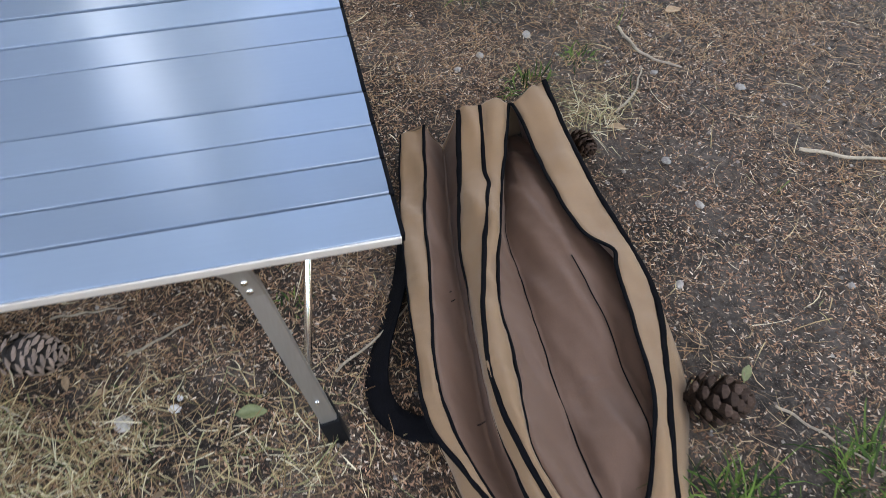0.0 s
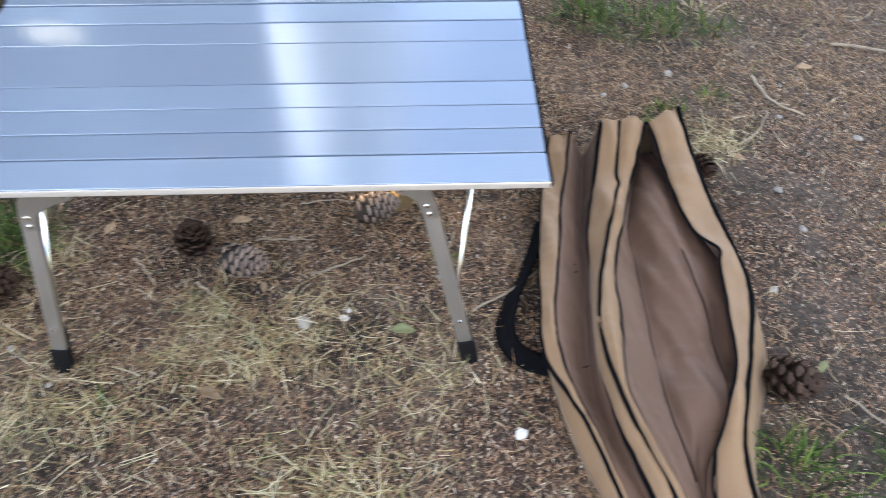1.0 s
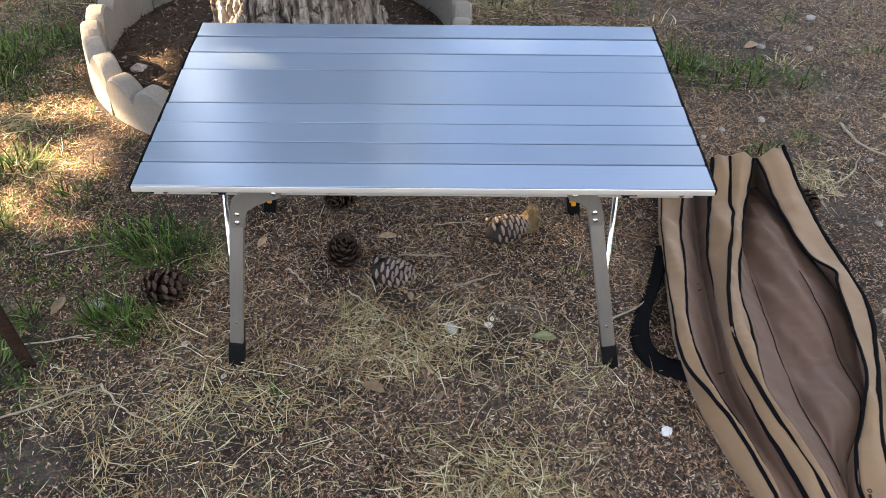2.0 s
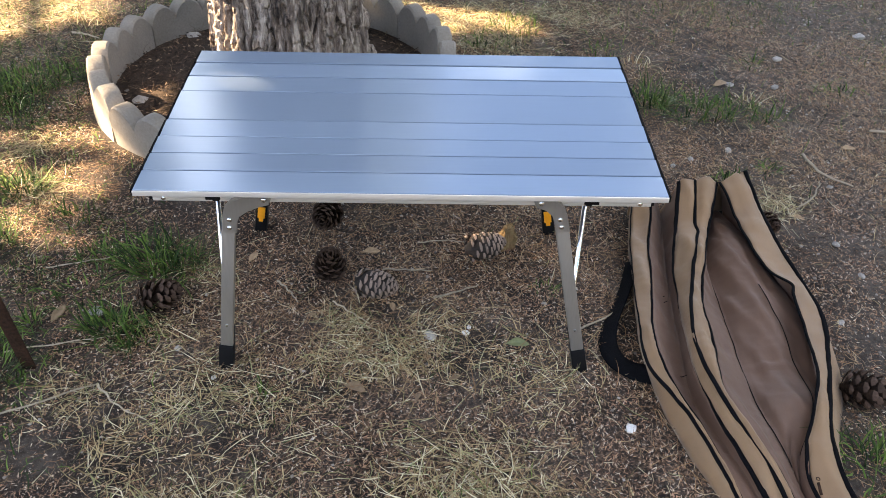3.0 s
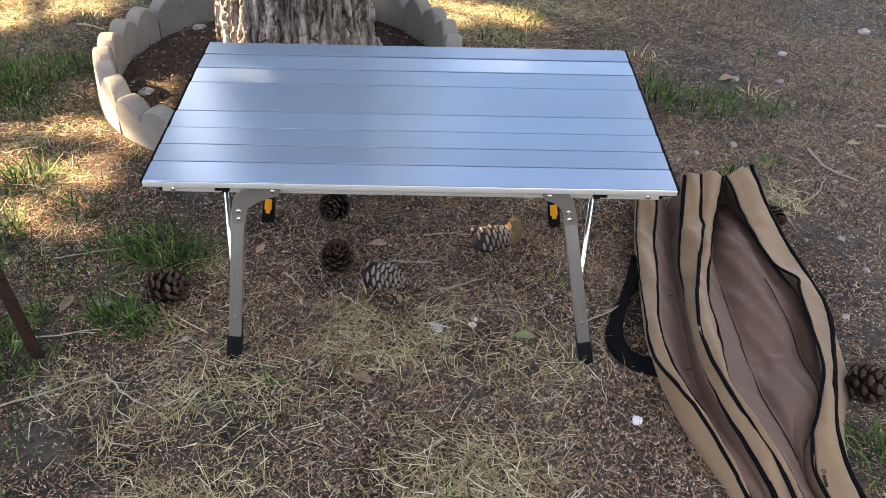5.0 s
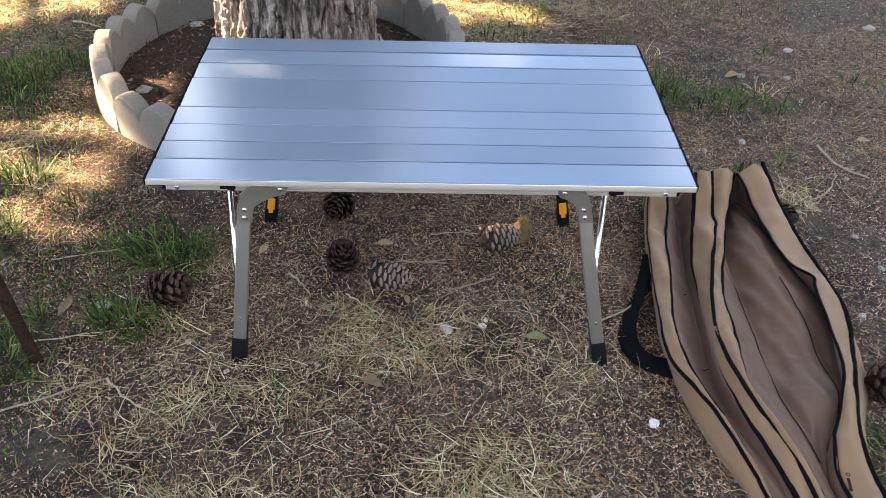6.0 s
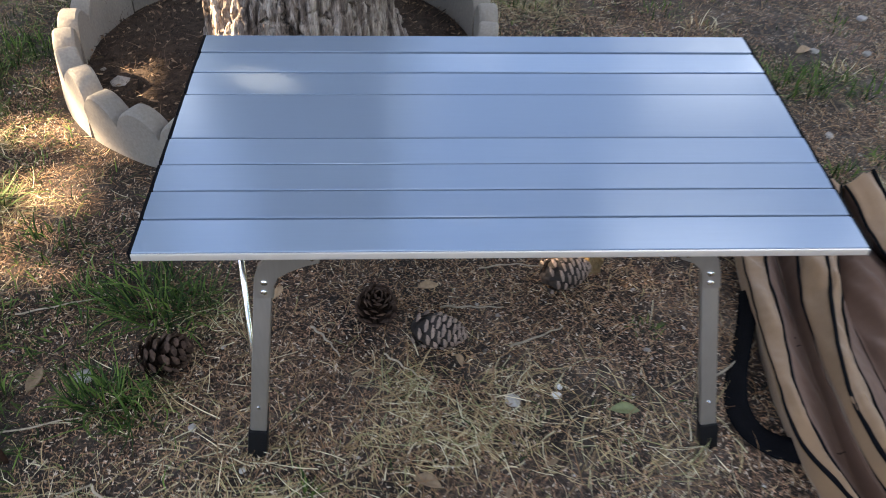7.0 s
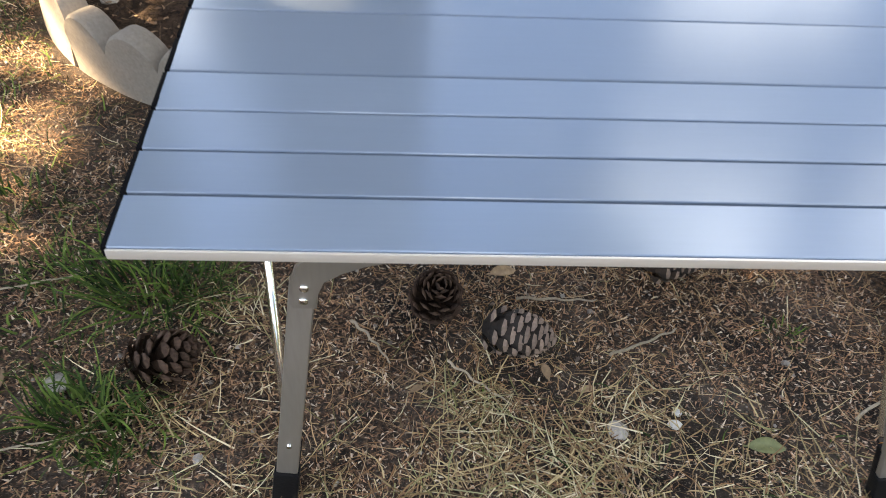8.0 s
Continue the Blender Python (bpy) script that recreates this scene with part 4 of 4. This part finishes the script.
def leaf(at, length, turn, mat, label, seed):
    bm = bmesh.new()
    rng = random.Random(seed)
    cup = rng.uniform(0.15, 0.4)
    rows = []
    for i in range(9):
        f = i / 8
        w = length * 0.24 * math.sin(math.pi * min(1, f * 0.94 + 0.04)) ** 0.8
        rows.append([bm.verts.new(((f - 0.5) * length, s_ * w, cup * (s_ * w) ** 2 / length * 8 + 0.012 * math.sin(f * 3 + seed) * length * 4)) for s_ in (-1, -0.5, 0, 0.5, 1)])
    for a, b in zip(rows, rows[1:]):
        for k in range(4):
            bm.faces.new((a[k], a[k + 1], b[k + 1], b[k]))
    tube(bm, [(-0.62 * length, 0, 0.001), (-0.45 * length, 0, 0.0005)], 0.0007, 5)
    ob = new("fallen_leaf", mesh_from(bm, "fallen_leaf", mat))
    ob.matrix_world = pose(at[0], at[1], float(ground_height(at[0], at[1])) + (at[2] if len(at) > 2 else 0.006), rng.uniform(-12, 12), rng.uniform(-12, 12), turn)
    md = ob.modifiers.new("thickness", "SOLIDIFY")
    md.thickness = 0.0006
    return tagged(ob, label, "leaf", "fallen leaves")


for i, (x, y, L, turn, green) in enumerate([(-0.091, -0.05, 0.045, -25, 0), (-0.082, 0.325, 0.040, 20, 0), (0.233, 0.078, 0.045, -10, 1), (-0.735, 0.16, 0.05, 80, 0), (0.965, -0.02, 0.03, 50, 1),
                                            (0.99, 1.30, 0.06, 30, 0), (0.80, 1.18, 0.06, 60, 1), (0.03, -0.07, 0.022, 70, 0), (-0.36, 0.36, 0.034, 65, 0), (0.02, 0.16, 0.024, 10, 0),
                                            (-0.03, 0.19, 0.026, 100, 0), (0.10, -0.02, 0.022, 30, 0), (-0.2, 0.16, 0.02, 30, 0), (0.98, 0.55, 0.035, -20, 0), (1.25, 0.9, 0.05, 20, 0)]):
    leaf((x, y, 0.05 if i == 1 else 0.006), L, turn, GREEN_LEAF if green else DRY_LEAF, "green fallen leaf on the soil" if green else "dry tan fallen leaf on the soil", i)


def twig(pts, r, seed):
    rng = random.Random(seed)
    bm = bmesh.new()
    fine = []
    for i in range(25):
        u = i / 24
        x, y = glide([p[0] for p in pts], u), glide([p[1] for p in pts], u)
        fine.append((x + 0.0015 * math.sin(i * 1.1 + seed), y + 0.0015 * math.cos(i * 0.9 + seed), float(ground_height(x, y)) + r + 0.004 + 0.003 * math.sin(u * 3.1)))
    tube(bm, fine, r, 6, 1.0, lambda t: 1.0 - 0.5 * t)
    base = Vector(fine[0])
    bmesh.ops.translate(bm, verts=bm.verts, vec=-base)
    ob = new("twig", mesh_from(bm, "twig", TWIG))
    ob.location = base
    tagged(ob, "dry pale twig lying on the soil", "twig", "twigs on the soil")


TWIGS = [([(-0.98, -0.27), (-0.78, -0.15), (-0.59, -0.04)], 0.003), ([(-0.59, -0.04), (-0.53, -0.10), (-0.47, -0.13)], 0.0022), ([(0.36, 0.12), (0.44, 0.17), (0.53, 0.25)], 0.0024),
         ([(-0.06, 0.315), (0.0, 0.312), (0.055, 0.312)], 0.0024), ([(0.06, 0.215), (0.11, 0.235), (0.16, 0.26)], 0.0026), ([(-0.29, 0.27), (-0.26, 0.235), (-0.235, 0.20)], 0.0024),
         ([(-0.16, 0.205), (-0.12, 0.17), (-0.08, 0.14)], 0.0020), ([(1.10, 0.86), (1.12, 0.75), (1.18, 0.70)], 0.004), ([(1.30, 0.42), (1.42, 0.36), (1.60, 0.34)], 0.004),
         ([(0.98, -0.08), (1.03, -0.15), (1.09, -0.23)], 0.0025), ([(1.0, 0.60), (1.05, 0.64), (1.10, 0.72)], 0.003), ([(-1.22, 1.62), (-1.17, 1.60), (-1.11, 1.57)], 0.004),
         ([(0.02, 0.42), (0.08, 0.43), (0.15, 0.42)], 0.0018), ([(-0.82, 0.31), (-0.74, 0.33), (-0.66, 0.36)], 0.0018), ([(-0.80, 0.04), (-0.68, 0.07), (-0.57, 0.10)], 0.0018),
         ([(1.35, 1.0), (1.5, 0.95), (1.62, 0.86)], 0.004)]
for i, (pts, r) in enumerate(TWIGS):
    twig(pts, r, i)

# lump beside a cone under the table; its sunlit look is in the colour
bm = bmesh.new()
beam(bm, (0.0, 0.0, -0.003), (0.004, 0.006, 0.050), 0.030, 0.016, (1, 0.2, 0), 0.002)
bmesh.ops.subdivide_edges(bm, edges=bm.edges[:], cuts=4, use_grid_fill=True)
for v in bm.verts:
    v.co += Vector((noise.noise(v.co * 60), noise.noise(v.co * 50 + Vector((5, 0, 0))), noise.noise(v.co * 70) * 1.6)) * 0.005 + Vector((noise.noise(v.co * 190), noise.noise(v.co * 210), noise.noise(v.co * 170))) * 0.004
    if v.co.z > 0.03:
        v.co.x *= 0.6
ob = new("lit_lump", mesh_from(bm, "lit_lump", SUNLIT_LUMP, smooth=False))
ob.location = (0.230, 0.408, 0.0)
ob.scale = (1.35, 1.35, 1.25)
tagged(ob, "pale yellow lump under the table, coloured as if sunlit", "wood chip")

# rusted flat post
post = thing("metal_stake", (-0.735, 0.0, 0), "rusted dark brown flat steel stake in the soil", "stake")
bm = bmesh.new()
beam(bm, (-0.733, 0.002, -0.03), (-0.785, 0.012, 0.52), 0.024, 0.006, (1, 0.15, 0), 0.0015)
part("blade", bm, RUST, post)
bm = bmesh.new()
beam(bm, (-0.7345, 0.006, 0.0), (-0.7835, 0.016, 0.50), 0.006, 0.010, (1, 0.15, 0), 0.0012)
part("rib", bm, RUST, post)


# ---- pine cones ----
def scale_mesh(name_, mats, length, width):
    bm = bmesh.new()
    rings = []
    for f, w, th, up in ((0, 0.25, 0.5, 0), (0.45, 0.75, 0.7, 0.02), (0.78, 1.0, 1.2, 0.10), (0.93, 0.85, 1.5, 0.18), (1.0, 0.3, 0.9, 0.20)):
        x, hw, ht, z = f * length, w * width / 2, th * 0.0016, up * length
        rings.append([bm.verts.new(c) for c in ((x, -hw, z), (x, 0, z - ht), (x, hw, z), (x, 0, z + ht * 1.3))])
    for i, (a, b) in enumerate(zip(rings, rings[1:])):
        for k in range(4):
            fc = bm.faces.new((a[k], a[(k + 1) % 4], b[(k + 1) % 4], b[k]))
            fc.material_index = 1 if i >= 2 else 0
    fc = bm.faces.new(rings[-1])
    fc.material_index = 1
    me = mesh_from(bm, name_, None, smooth=False)
    for m in mats:
        me.materials.append(m)
    return me


def build_cone(opened, mats, length, fat, count, label):
    root = thing("pine_cone", (0, 0, 0), label, "pine cone", "pine cones on the soil")
    bm = bmesh.new()
    tube(bm, [(0, 0, length * f) for f in (0.02, 0.2, 0.5, 0.8, 0.97)], fat * 0.5, 10, 1.0, lambda t: math.sin(math.pi * (0.10 + 0.84 * t)) ** 0.8 * (1.15 if not opened else 0.8))
    part("core", bm, mats[0], root)
    me = scale_mesh("scale", mats, fat * (0.95 if opened else 0.54), fat * (0.50 if opened else 0.58))
    rng = random.Random(int(length * 1e4) + count)
    for k in range(count):
        f = (k + 0.5) / count
        z = length * (0.04 + 0.88 * f) if opened else length * (0.0 + 0.92 * f)
        body = math.sin(math.pi * (0.18 + 0.80 * f)) ** 0.8
        lean = (8 + 60 * f if opened else 10 + 50 * min(1, f / 0.22) + 18 * f) + rng.uniform(-6, 6)
        inner = fat * (0.20 if opened else 0.60) * body
        size = (0.55 + 0.55 * body) * (1.0 if opened else 0.95)
        ob = new("scale", me)
        ob.parent = root
        ob.matrix_basis = (pose(0, 0, z, 0, 0, k * 137.5 + rng.uniform(-4, 4)) @ pose(inner, 0, 0) @ pose(0, 0, 0, 0, -lean, 0) @ Matrix.Diagonal((size, size, size, 1)))
    return root


open_cone = build_cone(True, (CONE, CONE_TIP), 0.078, 0.036, 62, "dark brown open pine cone lying on the soil")
shut_cone = build_cone(False, (GREY_CONE, GREY_TIP), 0.080, 0.034, 64, "weathered grey closed pine cone lying on the soil")


def laid(x, y, z, heading, lift, spin=0, size=1.0):
    """A cone with its axis along a heading, in degrees, raised by lift."""
    return pose(x, y, z) @ pose(0, 0, 0, 0, 0, heading) @ pose(0, 0, 0, 0, 90 - lift, 0) @ pose(0, 0, -0.04 * size, 0, 0, spin) @ Matrix.Diagonal((size, size, size, 1))


shut_cone.matrix_basis = laid(-0.068, 0.232, 0.034, -18, 6, 0, 1.2)
open_cone.matrix_basis = laid(-0.175, 0.292, 0.036, -70, 68)
for x, y, z, hd, lf, sp, sz in ((-0.528, 0.182, 0.032, 15, 18, 40, 1.05), (-0.202, 0.500, 0.030, -100, 14, 80, 1.0), (0.882, -0.062, 0.032, -25, 12, 130, 1.08), (0.882, 0.505, 0.022, -60, 10, 200, 0.72)):
    copy_thing(open_cone, laid(x, y, z, hd, lf, sp, sz))

copy_thing(shut_cone, laid(0.168, 0.376, 0.032, 12, 8, 20, 1.0))


# ---- grass, straw, needle litter, gravel ----
def clear_of_things(x, y):
    bag_u = np.clip((0.56 - y) / 0.90, 0, 1)
    left = np.interp(bag_u, np.linspace(0, 1, 16), LINES["foot_a"][0])
    right = np.interp(bag_u, np.linspace(0, 1, 16), LINES["foot_b"][0])
    in_bag = (y < 0.565) & (y > -0.33) & (x > left + 0.004) & (x < right - 0.004)
    in_trunk = np.hypot(x - TRUNK.x, y - TRUNK.y) < 0.22
    rr = np.hypot(x - RING.x, y - RING.y)
    return ~(in_bag | in_trunk | ((rr > 0.50) & (rr < 0.575)))


def tuft(x, y, blades, height, spread, seed, label, dry=0.0):
    rng = np.random.RandomState(seed)
    n = int(blades * 1.7)
    r = spread * np.sqrt(rng.rand(n))
    a = rng.rand(n) * 6.283
    px, py = x + r * np.cos(a), y + r * np.sin(a) * 0.8
    root = np.stack([px - x, py - y, ground_height(px, py) - 0.003], 1)
    L = height * rng.uniform(0.5, 1.25, n)
    v, f = ribbons(rng, root, a + rng.normal(size=n) * 0.7, L, rng.uniform(0.0020, 0.0042, n), np.radians(rng.uniform(28, 84, n)), rng.uniform(0.15, 0.75, n), rng.normal(size=n) * 0.7, 4)
    ob = new("grass_tuft", quick_mesh("grass_tuft", v, f, STRAW if dry else GRASS))
    ob.location = (x, y, 0)
    return tagged(ob, label, "grass", "grass tufts", "stuff")


GREEN = "tuft of fresh green grass growing from the soil"
for i, (x, y, n, h, sp) in enumerate([(-0.61, 0.115, 90, 0.10, 0.05), (-0.55, 0.10, 40, 0.07, 0.05), (-0.57, 0.32, 70, 0.15, 0.06), (-0.51, 0.33, 50, 0.10, 0.05), (-1.00, 0.62, 80, 0.11, 0.06),
                                      (-0.98, 0.40, 60, 0.09, 0.06), (-0.80, -0.01, 80, 0.10, 0.06), (-0.86, 0.08, 50, 0.09, 0.05), (-0.78, 0.13, 18, 0.09, 0.02), (0.86, 1.12, 100, 0.10, 0.11),
                                      (0.97, 1.12, 60, 0.08, 0.09), (0.73, 1.18, 90, 0.13, 0.07), (0.835, -0.20, 26, 0.12, 0.05), (0.87, -0.24, 30, 0.10, 0.05), (1.06, -0.22, 60, 0.12, 0.06),
                                      (0.85, 0.72, 34, 0.07, 0.04), (-0.272, -0.06, 12, 0.05, 0.012), (-1.25, 1.15, 120, 0.09, 0.12), (-1.35, 1.0, 90, 0.09, 0.10), (-1.25, 0.75, 80, 0.10, 0.08),
                                      (-1.5, 1.35, 140, 0.10, 0.14), (-1.15, 0.50, 60, 0.09, 0.06), (0.31, 0.26, 22, 0.03, 0.03), (0.35, 1.75, 70, 0.09, 0.10), (0.25, 1.62, 50, 0.08, 0.08),
                                      (0.98, 0.78, 22, 0.05, 0.03), (1.08, 1.07, 26, 0.09, 0.04), (1.36, 1.25, 18, 0.07, 0.05), (1.15, 1.45, 16, 0.06, 0.06), (0.66, 1.55, 20, 0.06, 0.08), (-0.70, 0.35, 36, 0.07, 0.06), (-0.82, 0.50, 40, 0.07, 0.07), (-1.1, 1.3, 60, 0.08, 0.08), (-1.22, 1.25, 160, 0.07, 0.13), (-1.32, 1.12, 170, 0.07, 0.13), (-1.18, 1.02, 90, 0.06, 0.10), (-1.45, 1.2, 160, 0.08, 0.14), (-0.60, 0.36, 70, 0.08, 0.09), (-0.72, 0.24, 50, 0.05, 0.09), (-0.9, 0.28, 60, 0.06, 0.09)]):
    tuft(x, y, n, h, sp, 100 + i, GREEN)
for i, (x, y) in enumerate([(0.62, 1.30), (1.05, 1.18), (0.75, 1.45), (-1.2, 1.7), (0.3, 1.9)]):
    tuft(x, y, 20, 0.07, 0.05, 200 + i, "tuft of dry straw-coloured grass", 1.0)


def scatter(rng, n, chance, x0=-3.4, x1=3.8, y0=-1.9, y1=4.6):
    """Random places on the soil, thinning out unevenly away from the table."""
    n = int(n * 2.9)
    x, y = rng.uniform(x0, x1, n), rng.uniform(y0, y1, n)
    away = np.maximum(np.maximum(-1.9 - x, x - 2.3), np.maximum(-0.55 - y, y - 2.7))
    thin = np.clip(1 - np.maximum(away, 0) / (0.35 + 0.9 * patchiness(x, y, 1.7, 31)), 0, 1)
    ok = (rng.rand(n) < chance(x, y) * thin) & clear_of_things(x, y)
    return x[ok], y[ok]


rng = np.random.RandomState(3)
nearer = lambda x, y: np.clip(1.35 - 0.30 * np.maximum(y, 0), 0.35, 1)
# curled flakes and broken needles, everywhere
x, y = scatter(rng, 700000, lambda x, y: nearer(x, y) * (0.22 + 1.0 * np.clip(1.9 * patchiness(x, y, 4.0, 1) + 1.7 * patchiness(x, y, 12.0, 12) - 1.15, 0, 1)))
n = len(x)
root = np.stack([x, y, ground_height(x, y) + rng.uniform(0.0005, 0.005, n)], 1)
v, f = ribbons(rng, root, rng.rand(n) * 6.283, rng.uniform(0.0035, 0.009, n) * rng.uniform(0.7, 1.4, n), rng.uniform(0.0018, 0.0036, n), rng.normal(size=n) * 0.38, rng.normal(size=n) * 0.12, rng.normal(size=n) * 0.9, 1)
tagged(new("needle_litter", quick_mesh("needle_litter", v, f, NEEDLES)), "reddish brown flakes and broken needles covering the soil", "litter", kind="stuff")
# long brown needles
x, y = scatter(rng, 95000, lambda x, y: nearer(x, y) * np.clip(patchiness(x, y, 2.6, 2) * 2.0 - 0.5 + 0.55 * np.exp(-((x - 0.05) / 0.5) ** 2 - ((y - 0.38) / 0.25) ** 2) + 0.35 * (x > 0.9) * patchiness(x, y, 6.0, 14), 0.08, 1))
n = len(x)
root = np.stack([x, y, ground_height(x, y) + rng.uniform(0.001, 0.007, n)], 1)
v, f = ribbons(rng, root, rng.rand(n) * 6.283, rng.uniform(0.015, 0.065, n), rng.uniform(0.0008, 0.0015, n), rng.normal(size=n) * 0.10, rng.normal(size=n) * 0.06, rng.normal(size=n) * 0.8, 3)
tagged(new("pine_needles", quick_mesh("pine_needles", v, f, OLD_NEEDLES)), "long rusty pine needles strewn over the soil", "litter", kind="stuff")
# cut straw in drifts
DRIFTS = [(0.02, -0.02, 0.16), (-0.32, -0.22, 0.17), (0.10, -0.25, 0.14), (-0.50, -0.02, 0.13), (-0.09, 0.13, 0.07), (-0.42, -0.12, 0.12), (0.22, 0.02, 0.10), (-0.46, 0.30, 0.05),
          (0.95, 0.62, 0.06), (-1.5, 1.8, 0.28), (-1.05, 0.85, 0.06), (-0.95, 0.62, 0.05), (0.15, 1.8, 0.25), (0.45, 2.0, 0.25), (-0.2, 2.3, 0.4)]


def drift(x, y):
    d = np.zeros_like(x)
    for cx, cy, r in DRIFTS:
        d = np.maximum(d, np.exp(-((x - cx) ** 2 + (y - cy) ** 2) / (r * r)))
    return np.clip(d * (0.10 + 2.2 * patchiness(x, y, 8.0, 4) ** 1.7), 0.010, 1)


x, y = scatter(rng, 400000, lambda x, y: drift(x, y) * np.clip(1.2 - 0.25 * y, 0.3, 1))
n = len(x)
root = np.stack([x, y, ground_height(x, y) + rng.uniform(0.001, 0.014, n)], 1)
v, f = ribbons(rng, root, rng.rand(n) * 6.283, rng.uniform(0.015, 0.085, n) * rng.uniform(0.4, 1.3, n), rng.uniform(0.0009, 0.0021, n), rng.normal(size=n) * 0.13, rng.normal(size=n) * 0.06, rng.normal(size=n) * 0.32, 3)
tagged(new("dry_straw", quick_mesh("dry_straw", v, f, STRAW)), "cut dry grass stalks in loose drifts on the soil", "straw", kind="stuff")
# low green grass among the straw and at the back
x, y = scatter(rng, 60000, lambda x, y: np.clip(drift(x, y) * 0.13 + 0.9 * np.clip((y - 0.9) / 1.0, 0, 1) * patchiness(x, y, 2.2, 8) ** 1.5 + 1.0 * np.clip((-0.6 - x) / 0.3, 0, 1) * np.clip(patchiness(x, y, 3.0, 9) * 1.8 - 0.4, 0, 1), 0, 1) * (np.hypot(x - RING.x, y - RING.y) > 0.58))
n = len(x)
root = np.stack([x, y, ground_height(x, y)], 1)
v, f = ribbons(rng, root, rng.rand(n) * 6.283, rng.uniform(0.02, 0.07, n), rng.uniform(0.0014, 0.003, n), np.radians(rng.uniform(5, 70, n)), rng.uniform(0.1, 0.6, n), rng.normal(size=n) * 0.6, 3)
tagged(new("grass", quick_mesh("grass", v, f, GRASS)), "sparse low green grass", "grass", kind="stuff")
# gravel: many small angular stones
x, y = scatter(rng, 38000, lambda x, y: nearer(x, y) * np.clip(patchiness(x, y, 3.0, 6) * 1.5 - 0.22 + 0.22 * (x > 0.85), 0.08, 1))
n = len(x)
base = np.array([(1, 0, 0), (-1, 0, 0), (0, 1, 0), (0, -1, 0), (0, 0, 1), (0, 0, -1)], float)
tri = np.array([(0, 2, 4), (2, 1, 4), (1, 3, 4), (3, 0, 4), (2, 0, 5), (1, 2, 5), (3, 1, 5), (0, 3, 5)])
size = 0.0013 + 0.0040 * rng.rand(n) ** 4
turn = rng.rand(n) * 6.283
shape = base[None] * rng.uniform(0.6, 1.3, (n, 6, 1)) * size[:, None, None]
c, s_ = np.cos(turn)[:, None], np.sin(turn)[:, None]
v = np.stack([shape[..., 0] * c - shape[..., 1] * s_ + x[:, None], shape[..., 0] * s_ + shape[..., 1] * c + y[:, None],
              shape[..., 2] * 0.8 + (ground_height(x, y) + size * 0.4)[:, None]], 2).reshape(-1, 3)
f = (tri[None] + (np.arange(n) * 6)[:, None, None]).reshape(-1, 3)
tagged(new("gravel", quick_mesh("gravel", v, f, GRAVEL)), "small pale and grey gravel on the soil", "gravel", kind="stuff")
